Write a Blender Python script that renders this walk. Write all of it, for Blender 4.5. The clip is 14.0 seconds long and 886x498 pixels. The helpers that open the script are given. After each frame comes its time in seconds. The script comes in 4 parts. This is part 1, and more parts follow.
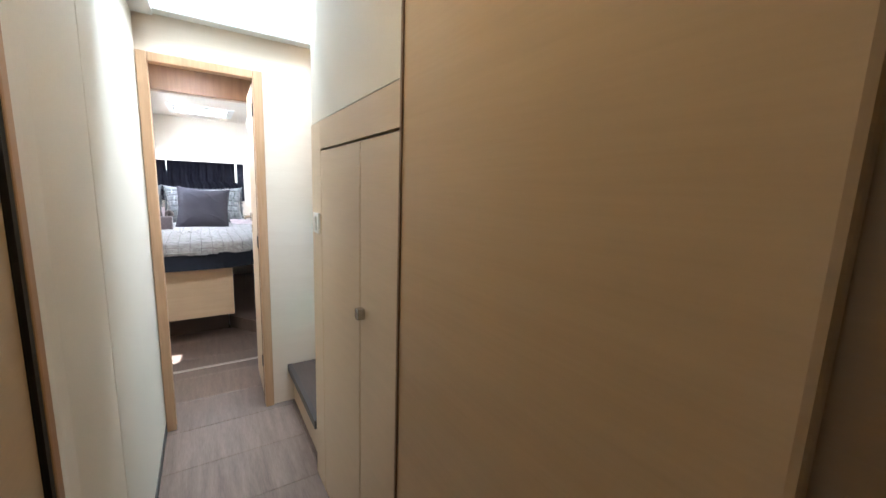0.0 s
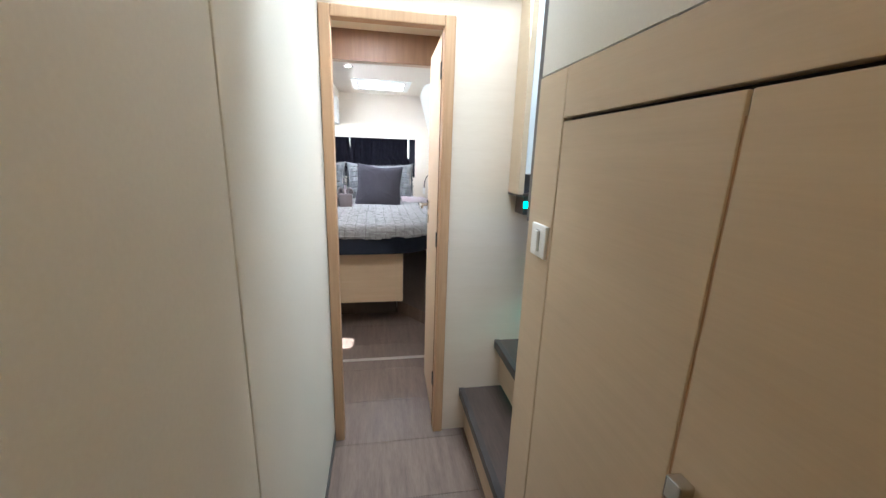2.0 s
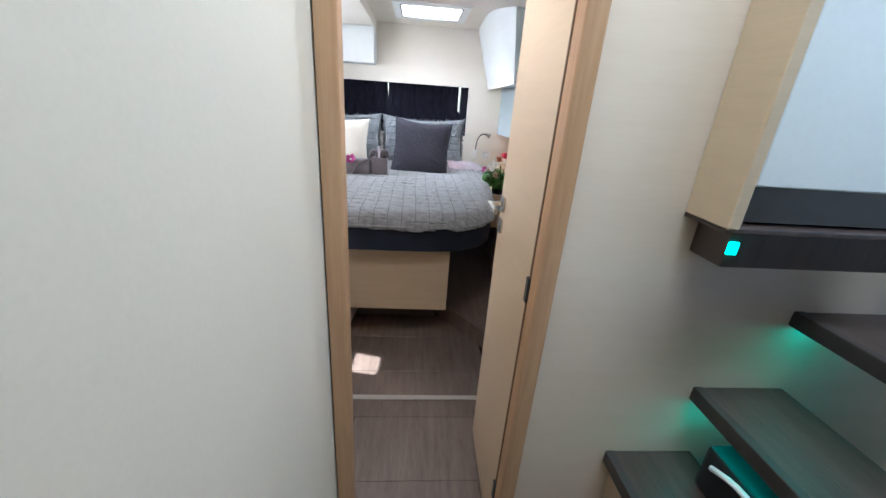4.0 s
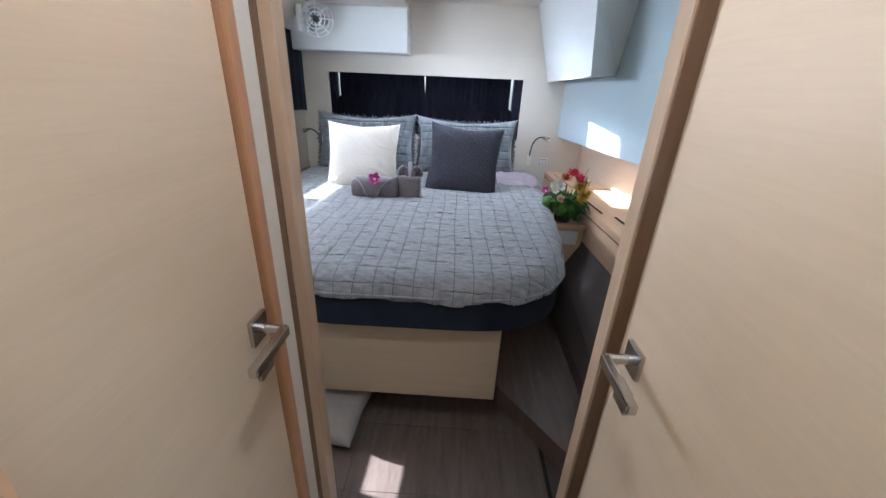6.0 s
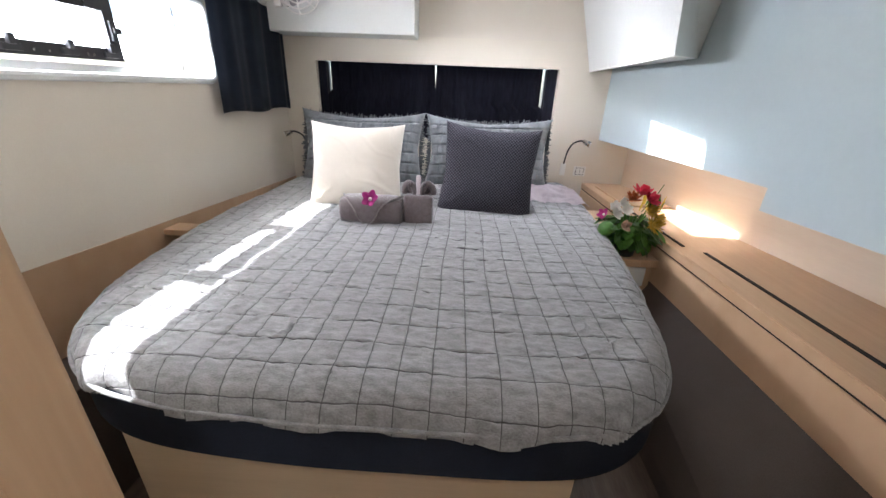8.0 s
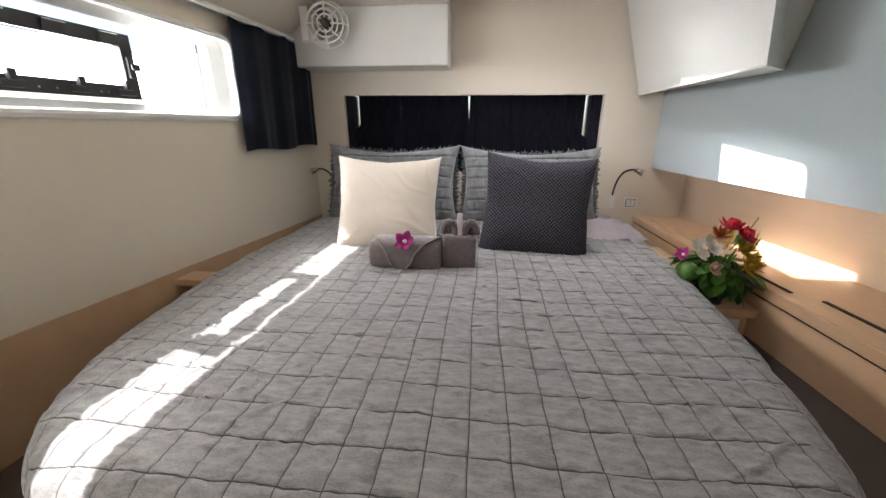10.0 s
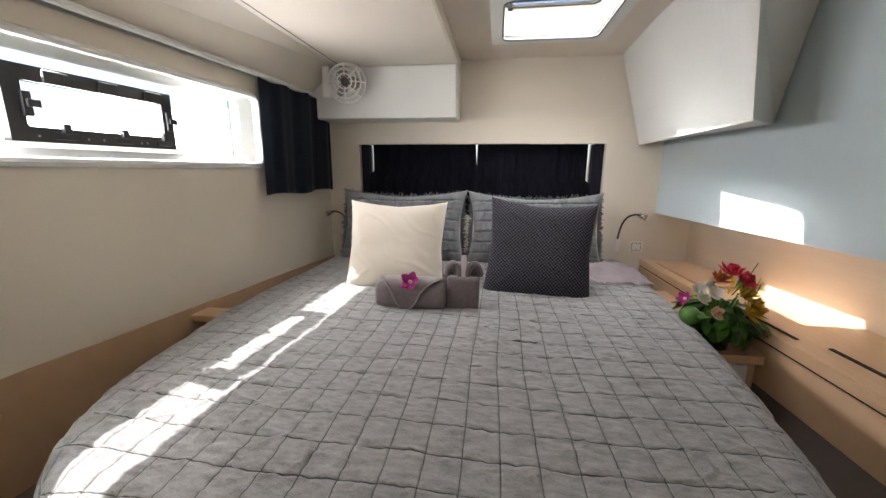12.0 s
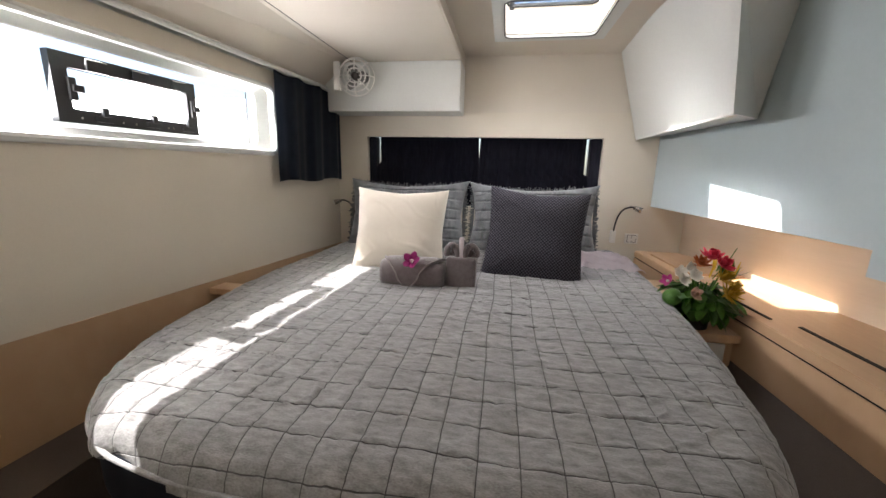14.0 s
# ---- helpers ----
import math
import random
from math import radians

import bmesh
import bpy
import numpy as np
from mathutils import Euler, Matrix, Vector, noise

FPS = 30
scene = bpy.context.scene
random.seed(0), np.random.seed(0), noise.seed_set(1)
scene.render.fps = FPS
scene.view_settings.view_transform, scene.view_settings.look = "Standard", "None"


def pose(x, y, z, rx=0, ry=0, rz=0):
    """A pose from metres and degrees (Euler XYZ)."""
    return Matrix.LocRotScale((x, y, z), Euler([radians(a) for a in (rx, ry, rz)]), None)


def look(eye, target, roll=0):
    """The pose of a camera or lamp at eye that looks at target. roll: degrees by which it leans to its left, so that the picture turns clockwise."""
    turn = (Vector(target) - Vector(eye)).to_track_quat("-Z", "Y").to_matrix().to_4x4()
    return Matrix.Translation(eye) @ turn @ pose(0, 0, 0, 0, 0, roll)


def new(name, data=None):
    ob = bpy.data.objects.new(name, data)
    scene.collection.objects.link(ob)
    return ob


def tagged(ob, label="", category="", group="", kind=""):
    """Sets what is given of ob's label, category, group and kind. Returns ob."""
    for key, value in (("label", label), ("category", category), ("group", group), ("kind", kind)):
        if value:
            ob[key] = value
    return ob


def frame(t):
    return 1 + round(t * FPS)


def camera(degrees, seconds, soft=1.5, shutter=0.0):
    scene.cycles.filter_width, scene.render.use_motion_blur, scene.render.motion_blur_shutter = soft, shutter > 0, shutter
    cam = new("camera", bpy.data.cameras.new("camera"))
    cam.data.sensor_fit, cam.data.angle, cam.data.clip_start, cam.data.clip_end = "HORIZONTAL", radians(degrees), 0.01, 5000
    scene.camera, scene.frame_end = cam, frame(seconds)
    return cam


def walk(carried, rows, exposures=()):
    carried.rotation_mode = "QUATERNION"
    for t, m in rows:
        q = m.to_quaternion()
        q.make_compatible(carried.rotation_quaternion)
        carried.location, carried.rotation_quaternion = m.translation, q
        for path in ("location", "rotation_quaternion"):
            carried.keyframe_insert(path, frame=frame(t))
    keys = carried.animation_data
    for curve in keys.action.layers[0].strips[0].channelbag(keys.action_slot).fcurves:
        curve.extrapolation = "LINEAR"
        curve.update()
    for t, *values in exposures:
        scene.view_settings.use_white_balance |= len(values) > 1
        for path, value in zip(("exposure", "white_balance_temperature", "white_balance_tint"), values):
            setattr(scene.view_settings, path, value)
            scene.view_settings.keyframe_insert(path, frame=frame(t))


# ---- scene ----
cam = camera(99.8, 14.0)
PATH = [
    (0, (0.245, 0.325, 1.372), (1.315, 1.987, 1.064), 2.0),
    (0.5, (0.26, 0.492, 1.376), (1.09, 2.283, 1.054), 2.6),
    (1, (0.244, 0.658, 1.396), (0.858, 2.53, 1.053), 2.3),
    (1.5, (0.237, 0.858, 1.428), (0.679, 2.766, 1.024), 1.7),
    (2, (0.231, 1.034, 1.423), (0.572, 2.946, 0.944), 1.9),
    (2.5, (0.217, 1.271, 1.422), (0.488, 3.177, 0.882), 2.7),
    (3, (0.213, 1.505, 1.389), (0.433, 3.394, 0.772), 3.6),
    (3.2, (0.2, 1.59, 1.394), (0.412, 3.466, 0.736), 4.0),
    (5.3, (0.218, 2.388, 1.598), (0.226, 4.234, 0.83), 2.2),
    (5.5, (0.215, 2.456, 1.594), (0.198, 4.298, 0.815), 2.1),
    (6, (0.199, 2.680, 1.568), (0.148, 4.511, 0.764), 2.6),
    (6.5, (0.195, 2.881, 1.536), (0.139, 4.713, 0.736), 2.9),
    (7, (0.187, 3.057, 1.512), (0.122, 4.891, 0.716), 2.8),
    (9.3, (-0.013, 3.56, 1.449), (-0.141, 5.397, 0.667), 0.4),
    (9.5, (0.006, 3.574, 1.44), (-0.163, 5.433, 0.723), 0.1),
    (10, (-0.018, 3.599, 1.449), (-0.217, 5.486, 0.818), 0.2),
    (10.5, (-0.016, 3.605, 1.455), (-0.238, 5.513, 0.897), 0.3),
    (11, (0.007, 3.605, 1.459), (-0.235, 5.527, 0.962), 0.4),
    (11.5, (0.018, 3.573, 1.458), (-0.243, 5.503, 1.005), 0.4),
    (12, (0.024, 3.548, 1.467), (-0.251, 5.483, 1.046), 0.4),
    (12.5, (0.035, 3.515, 1.459), (-0.259, 5.45, 1.047), 0.5),
    (13, (0.048, 3.488, 1.434), (-0.259, 5.419, 1.014), 0.7),
    (13.5, (0.056, 3.456, 1.419), (-0.252, 5.385, 0.993), 1.1),
    (14, (0.075, 3.421, 1.417), (-0.234, 5.351, 0.99), 1.3),
]
walk(cam, [(t, look(eye, target, roll)) for t, eye, target, roll in PATH],
     exposures=[(0, 3.46, 5350, 10), (1.5, 3.18, 5450, 10), (3, 2.82, 5250, 10), (5.3, 2.2, 5300, 10), (6.2, 2.12, 4950, 10), (7, 2.36, 5200, 11), (9.3, 1.92, 6150, 14), (11, 1.64, 6250, 13), (14, 1.68, 6250, 13)])

# ---- light ----
SUN_WAY = Vector((0.82, -0.17, -1.0)).normalized()
world = bpy.data.worlds.new("world")
scene.world = world
world.use_nodes = True
wn = world.node_tree
sky = wn.nodes.new("ShaderNodeTexSky")
sky.sky_type, sky.sun_disc = "NISHITA", False
sky.sun_elevation, sky.sun_rotation = radians(50.1), radians(281.7)
wn.links.new(sky.outputs[0], wn.nodes["Background"].inputs[0])
wn.nodes["Background"].inputs[1].default_value = 0.07
sun = new("sun", bpy.data.lights.new("sun", "SUN"))
sun.data.energy, sun.data.angle, sun.data.color = 5.0, radians(0.5), (1.0, 0.95, 0.87)
sun.matrix_world = look((-5, 2, 8), Vector((-5, 2, 8)) + SUN_WAY)


def area(name, eye, target, sx, sy, watts, color):
    lamp = new(name, bpy.data.lights.new(name, "AREA"))
    lamp.data.shape, lamp.data.size, lamp.data.size_y = "RECTANGLE", sx, sy
    lamp.data.energy, lamp.data.color = watts, color
    lamp.matrix_world = look(eye, target)
    return lamp


DAY = (1.0, 0.955, 0.93)
area("window_daylight", (-1.432, 4.8, 1.66), (0, 4.8, 1.2), 1.3, 0.22, 6.4, DAY)
area("hatch_daylight", (0.28, 5.62, 2.62), (0.28, 5.62, 0), 0.7, 0.7, 6.4, DAY)
area("companionway_daylight", (0.8, 2.14, 3.15), (0.78, 2.72, 1.1), 1.2, 0.35, 8.2, (0.90, 0.98, 1.0))
# Two unseen fills, added to brighten the corridor and the vestibule.
area("corridor_fill", (0.22, 0.8, 2.158), (0.22, 0.8, 0), 0.06, 0.06, 0.29, (1.0, 0.76, 0.40))
area("vestibule_fill", (0.2, 3.05, 2.108), (0.2, 3.05, 0), 0.06, 0.06, 1.3, (1.0, 0.95, 0.88))


# ---- materials ----
def nodes_of(name):
    m = bpy.data.materials.new(name)
    m.use_nodes = True
    return m, m.node_tree.nodes, m.node_tree.links, m.node_tree.nodes["Principled BSDF"]


def surface(name, a, b, rough=0.5, scale=6.0, stretch=(1, 1, 1), bump=0.1, fine=120.0, metal=0.0, coat=0.0, sheen=0.0, detail=4.0, vary=0.0, spec=0.5):
    """Two-scale noise between two colours, with fine bump."""
    m, n, l, p = nodes_of(name)
    tc = n.new("ShaderNodeTexCoord")
    mp = n.new("ShaderNodeMapping")
    mp.inputs["Scale"].default_value = stretch
    l.new(tc.outputs["Object"], mp.inputs[0])
    big = n.new("ShaderNodeTexNoise")
    big.inputs["Scale"].default_value, big.inputs["Detail"].default_value = scale, detail
    l.new(mp.outputs[0], big.inputs[0])
    small = n.new("ShaderNodeTexNoise")
    small.inputs["Scale"].default_value, small.inputs["Detail"].default_value = fine, 3
    l.new(mp.outputs[0], small.inputs[0])
    mix = n.new("ShaderNodeMix")
    mix.data_type = "FLOAT"
    mix.inputs[0].default_value = 0.4
    l.new(big.outputs[0], mix.inputs[2])
    l.new(small.outputs[0], mix.inputs[3])
    ramp = n.new("ShaderNodeValToRGB")
    ramp.color_ramp.elements[0].position, ramp.color_ramp.elements[1].position = 0.32, 0.68
    ramp.color_ramp.elements[0].color, ramp.color_ramp.elements[1].color = (*a, 1), (*b, 1)
    l.new(mix.outputs[0], ramp.inputs[0])
    out = ramp.outputs[0]
    if vary:
        info = n.new("ShaderNodeObjectInfo")
        hsv = n.new("ShaderNodeHueSaturation")
        rng = n.new("ShaderNodeMapRange")
        rng.inputs[3].default_value, rng.inputs[4].default_value = 1 - vary, 1 + vary
        l.new(info.outputs["Random"], rng.inputs[0])
        l.new(rng.outputs[0], hsv.inputs["Value"])
        l.new(out, hsv.inputs["Color"])
        out = hsv.outputs[0]
    l.new(out, p.inputs["Base Color"])
    bp = n.new("ShaderNodeBump")
    bp.inputs["Strength"].default_value, bp.inputs["Distance"].default_value = bump, 0.004
    l.new(mix.outputs[0], bp.inputs["Height"])
    l.new(bp.outputs[0], p.inputs["Normal"])
    rr = n.new("ShaderNodeMapRange")
    rr.inputs[3].default_value, rr.inputs[4].default_value = max(rough - 0.06, 0.02), min(rough + 0.06, 1)
    l.new(big.outputs[0], rr.inputs[0])
    l.new(rr.outputs[0], p.inputs["Roughness"])
    p.inputs["Metallic"].default_value = metal
    p.inputs["Coat Weight"].default_value = coat
    p.inputs["Sheen Weight"].default_value = sheen
    p.inputs["Specular IOR Level"].default_value = spec
    return m


OAK = surface("pale_oak_veneer", (0.54, 0.41, 0.265), (0.59, 0.455, 0.30), 0.42, 1.6, (1.2, 1.2, 22), 0.06, 9, spec=0.4)
OAK_LAID = surface("pale_oak_laid", (0.51, 0.33, 0.19), (0.58, 0.395, 0.245), 0.4, 1.6, (22, 1.2, 1.2), 0.06, 9, spec=0.4)
OAK_UP = surface("oak_solid_trim", (0.40, 0.228, 0.115), (0.52, 0.325, 0.175), 0.45, 2.2, (14, 14, 0.8), 0.08, 9, spec=0.4)
FRAMEOAK = surface("pale_oak_frame", (0.47, 0.32, 0.19), (0.56, 0.40, 0.25), 0.42, 2.2, (14, 14, 0.8), 0.07, 9, spec=0.4)
# Oak darkened to carry shade on faces turned away from the daylight.
OAK_SHADE = surface("oak_in_shade", (0.15, 0.082, 0.04), (0.21, 0.12, 0.062), 0.5, 3, (14, 14, 0.8), 0.08, 9)
OAK_EDGE = surface("oak_edge_band", (0.36, 0.175, 0.075), (0.46, 0.245, 0.115), 0.45, 3, (14, 14, 0.8), 0.08, 9)
BULKHEAD = surface("pale_beige_veneer", (0.69, 0.565, 0.43), (0.73, 0.61, 0.475), 0.5, 1.6, (1.2, 1.2, 14), 0.05, 12)
CREAM = surface("cream_wall_vinyl", (0.72, 0.66, 0.555), (0.77, 0.71, 0.605), 0.6, 2.0, (1, 1, 1), 0.05, 160)
WHITE = surface("white_gelcoat", (0.69, 0.705, 0.68), (0.74, 0.755, 0.73), 0.38, 2.0, (1, 1, 1), 0.03, 90)
HEADLINER = surface("warm_white_lining", (0.70, 0.64, 0.55), (0.75, 0.69, 0.60), 0.7, 2.5, (1, 1, 1), 0.06, 220)
BLUEWHITE = surface("cool_grey_lacquer", (0.50, 0.585, 0.61), (0.53, 0.615, 0.64), 0.22, 1.5, (1, 1, 1), 0.02, 60)
FLOORING = surface("grey_brown_laminate", (0.100, 0.070, 0.053), (0.192, 0.142, 0.112), 0.32, 2.2, (16, 1.4, 1), 0.10, 14, vary=0.10)
TREADM = surface("dark_tread_laminate", (0.036, 0.024, 0.018), (0.080, 0.055, 0.043), 0.4, 2.2, (14, 1.2, 1), 0.10, 14)
NOSING = surface("dark_brown_nosing", (0.030, 0.024, 0.021), (0.048, 0.039, 0.034), 0.4, 3, (1, 12, 1), 0.05, 40)
DARKGREY = surface("charcoal_laminate", (0.075, 0.066, 0.06), (0.10, 0.09, 0.082), 0.45, 3, (1, 12, 1), 0.05, 40)
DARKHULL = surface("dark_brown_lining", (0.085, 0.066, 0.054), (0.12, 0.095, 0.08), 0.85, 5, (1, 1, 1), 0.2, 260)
BLACK = surface("black_plastic", (0.012, 0.012, 0.013), (0.022, 0.022, 0.024), 0.4, 8, (1, 1, 1), 0.04, 140)
# Near-black for joints; it also draws the shade inside slits and gaps.
GAP = surface("dark_joint_shade", (0.012, 0.009, 0.006), (0.02, 0.015, 0.01), 0.9, 8)
STEEL = surface("brushed_steel", (0.52, 0.50, 0.47), (0.62, 0.60, 0.57), 0.22, 6, (1, 1, 18), 0.03, 60, metal=1.0)
PLASTIC = surface("white_plastic", (0.78, 0.77, 0.73), (0.82, 0.81, 0.77), 0.35, 3, (1, 1, 1), 0.01, 60)
QUILT = surface("grey_linen_quilt", (0.150, 0.147, 0.146), (0.33, 0.325, 0.323), 0.92, 30, (1, 2.6, 1), 0.8, 170, sheen=0.25, spec=0.15)
# Stitch thread, darkened so the seams carry the shade of their grooves.
THREAD = surface("thread_with_groove_shade", (0.055, 0.054, 0.053), (0.10, 0.098, 0.096), 0.95, 30, (1, 1, 1), 0.2, 150, spec=0.1)
SHAM = surface("grey_linen_sham", (0.13, 0.138, 0.143), (0.22, 0.23, 0.236), 0.92, 16, (1, 1, 1), 0.5, 190, sheen=0.25, spec=0.15)
NAVY = surface("navy_cloth", (0.012, 0.018, 0.032), (0.022, 0.032, 0.052), 0.9, 14, (1, 1, 1), 0.3, 240, sheen=0.2, spec=0.15)
BLACKCLOTH = surface("black_navy_curtain", (0.010, 0.010, 0.016), (0.020, 0.020, 0.030), 0.92, 12, (6, 1, 1), 0.3, 160, spec=0.15)
MATTRESS = surface("dark_blue_mattress_fabric", (0.007, 0.009, 0.015), (0.014, 0.017, 0.026), 0.9, 10, (1, 1, 1), 0.3, 220, spec=0.2)
IVORY = surface("ivory_cotton", (0.60, 0.545, 0.455), (0.66, 0.605, 0.515), 0.9, 10, (1, 1, 1), 0.35, 260, sheen=0.2, spec=0.2)
TOWEL = surface("mauve_grey_terry", (0.13, 0.105, 0.105), (0.19, 0.16, 0.16), 0.95, 60, (1, 1, 1), 1.0, 420, sheen=0.5, spec=0.1)
TOWEL_HEM = surface("pale_mauve_towel_hem", (0.22, 0.19, 0.185), (0.30, 0.26, 0.255), 0.95, 60, (1, 1, 1), 0.6, 420, sheen=0.4, spec=0.1)
BAG = surface("beige_bedding_cloth", (0.36, 0.32, 0.28), (0.44, 0.40, 0.35), 0.9, 10, (1, 1, 1), 0.4, 200, spec=0.2)
SHEET = surface("pale_lilac_sheet", (0.50, 0.43, 0.45), (0.58, 0.51, 0.53), 0.9, 10, (1, 1, 1), 0.3, 200, spec=0.2)
SILL = surface("brushed_aluminium_strip", (0.5, 0.47, 0.42), (0.58, 0.55, 0.5), 0.35, 6, (1, 1, 1), 0.02, 80, metal=0.6)
LEAF = surface("green_leaf", (0.035, 0.11, 0.012), (0.10, 0.26, 0.03), 0.38, 14, (1, 1, 1), 0.2, 90, vary=0.35)
PINK = surface("magenta_petal", (0.42, 0.02, 0.20), (0.62, 0.07, 0.36), 0.6, 30, (1, 1, 1), 0.1, 90)
RED = surface("red_petal", (0.65, 0.02, 0.06), (0.8, 0.06, 0.12), 0.6, 30, (1, 1, 1), 0.1, 90)
ORANGE = surface("rust_petal", (0.45, 0.10, 0.03), (0.62, 0.2, 0.05), 0.6, 30, (1, 1, 1), 0.1, 90)
YELLOW = surface("yellow_petal", (0.55, 0.36, 0.02), (0.75, 0.52, 0.05), 0.6, 30, (1, 1, 1), 0.1, 90)
PALE = surface("white_petal", (0.75, 0.72, 0.66), (0.85, 0.82, 0.76), 0.6, 30, (1, 1, 1), 0.1, 90)
PEACH = surface("peach_petal", (0.70, 0.42, 0.30), (0.8, 0.55, 0.42), 0.6, 30, (1, 1, 1), 0.1, 90)


def knit():
    """Dark woven cushion cloth with a small lattice of pale dots."""
    m, n, l, p = nodes_of("charcoal_knit")
    tc = n.new("ShaderNodeTexCoord")
    mp = n.new("ShaderNodeMapping")
    mp.inputs["Rotation"].default_value = (0, radians(45), 0)
    l.new(tc.outputs["Object"], mp.inputs[0])
    sep = n.new("ShaderNodeSeparateXYZ")
    com = n.new("ShaderNodeCombineXYZ")
    l.new(mp.outputs[0], sep.inputs[0])
    l.new(sep.outputs[0], com.inputs[0])
    l.new(sep.outputs[2], com.inputs[1])
    vor = n.new("ShaderNodeTexVoronoi")
    vor.voronoi_dimensions = "2D"
    vor.inputs["Scale"].default_value, vor.inputs["Randomness"].default_value = 84, 0.12
    l.new(com.outputs[0], vor.inputs[0])
    ramp = n.new("ShaderNodeValToRGB")
    ramp.color_ramp.elements[0].position, ramp.color_ramp.elements[1].position = 0.2, 0.55
    ramp.color_ramp.elements[0].color, ramp.color_ramp.elements[1].color = (0.092, 0.087, 0.104, 1), (0.014, 0.0135, 0.018, 1)
    l.new(vor.outputs[0], ramp.inputs[0])
    l.new(ramp.outputs[0], p.inputs["Base Color"])
    bp = n.new("ShaderNodeBump")
    bp.invert = True
    bp.inputs["Strength"].default_value, bp.inputs["Distance"].default_value = 0.8, 0.004
    l.new(vor.outputs[0], bp.inputs["Height"])
    l.new(bp.outputs[0], p.inputs["Normal"])
    p.inputs["Roughness"].default_value, p.inputs["Specular IOR Level"].default_value = 0.92, 0.15
    return m


KNIT = knit()


def glass():
    m, n, l, p = nodes_of("clear_glass")
    p.inputs["Base Color"].default_value = (0.96, 0.98, 0.98, 1)
    p.inputs["Roughness"].default_value, p.inputs["Transmission Weight"].default_value, p.inputs["IOR"].default_value = 0.03, 1.0, 1.1
    return m


GLASS = glass()


def glow(name, color, strength):
    m, n, l, p = nodes_of(name)
    p.inputs["Base Color"].default_value = (*color, 1)
    p.inputs["Emission Color"].default_value, p.inputs["Emission Strength"].default_value = (*color, 1), strength
    return m


TEAL = glow("teal_led", (0.02, 0.9, 0.66), 1.2)


# ---- building helpers ----
def link(name, bm, material, parent=None, label="", smooth=False):
    me = bpy.data.meshes.new(name)
    bmesh.ops.recalc_face_normals(bm, faces=bm.faces)
    if smooth:
        for f in bm.faces:
            f.smooth = True
    bm.to_mesh(me)
    bm.free()
    for m in (material if isinstance(material, (list, tuple)) else (material,)):
        me.materials.append(m)
    ob = new(name, me)
    if parent:
        ob.parent = parent
    if label:
        ob["label"] = label
    return ob


part = link


def thing(name, label, category, at=(0, 0, 0), group="", kind=""):
    e = new(name)
    e.empty_display_size = 0.05
    e.location = at
    bpy.context.view_layer.update()
    return tagged(e, label, category, group, kind)


def boxed(x0, x1, y0, y1, z0, z1, bevel=0.0, seg=2, off=(0, 0, 0)):
    bm = bmesh.new()
    bmesh.ops.create_cube(bm, size=1)
    for v in bm.verts:
        v.co = Vector((x0 + (v.co.x + 0.5) * (x1 - x0) - off[0], y0 + (v.co.y + 0.5) * (y1 - y0) - off[1], z0 + (v.co.z + 0.5) * (z1 - z0) - off[2]))
    if bevel:
        bmesh.ops.bevel(bm, geom=bm.edges[:], offset=bevel, segments=seg, affect="EDGES", profile=0.6)
    return bm


def prism(poly, z0, z1, bevel=0.0):
    """A vertical prism over a plan polygon; z1 and z0 may be lists."""
    bm = bmesh.new()
    zl = z0 if isinstance(z0, (list, tuple)) else [z0] * len(poly)
    zh = z1 if isinstance(z1, (list, tuple)) else [z1] * len(poly)
    lo = [bm.verts.new((x, y, z)) for (x, y), z in zip(poly, zl)]
    hi = [bm.verts.new((x, y, z)) for (x, y), z in zip(poly, zh)]
    bm.faces.new(lo)
    bm.faces.new(hi)
    for i in range(len(poly)):
        j = (i + 1) % len(poly)
        bm.faces.new((lo[i], lo[j], hi[j], hi[i]))
    if bevel:
        bmesh.ops.bevel(bm, geom=bm.edges[:], offset=bevel, segments=2, affect="EDGES")
    return bm


def cylinder(a, b, r, r2=None, seg=16):
    a, b = Vector(a), Vector(b)
    bm = bmesh.new()
    bmesh.ops.create_cone(bm, cap_ends=True, segments=seg, radius1=r, radius2=r if r2 is None else r2, depth=(b - a).length)
    m = Matrix.Translation((a + b) / 2) @ (b - a).to_track_quat("Z", "Y").to_matrix().to_4x4()
    bmesh.ops.transform(bm, matrix=m, verts=bm.verts)
    return bm


def tube(points, r, seg=8, close=False):
    """A round tube along points."""
    bm = bmesh.new()
    pts = [Vector(p) for p in points]
    rings = []
    n = len(pts)
    for i, p in enumerate(pts):
        d = (pts[(i + 1) % n] - pts[i - 1]) if close else (pts[min(i + 1, n - 1)] - pts[max(i - 1, 0)])
        q = d.to_track_quat("Z", "Y")
        rr = r[i] if isinstance(r, (list, tuple)) else r
        rings.append([bm.verts.new(p + q @ Vector((rr * math.cos(2 * math.pi * k / seg), rr * math.sin(2 * math.pi * k / seg), 0))) for k in range(seg)])
    for i in range(n if close else n - 1):
        a, b = rings[i], rings[(i + 1) % n]
        for k in range(seg):
            bm.faces.new((a[k], a[(k + 1) % seg], b[(k + 1) % seg], b[k]))
    if not close:
        bm.faces.new(rings[0])
        bm.faces.new(rings[-1])
    return bm


def add(bm, other):
    """Joins other into bm and frees it."""
    me = bpy.data.meshes.new("tmp")
    other.to_mesh(me)
    other.free()
    bm.from_mesh(me)
    bpy.data.meshes.remove(me)
    return bm


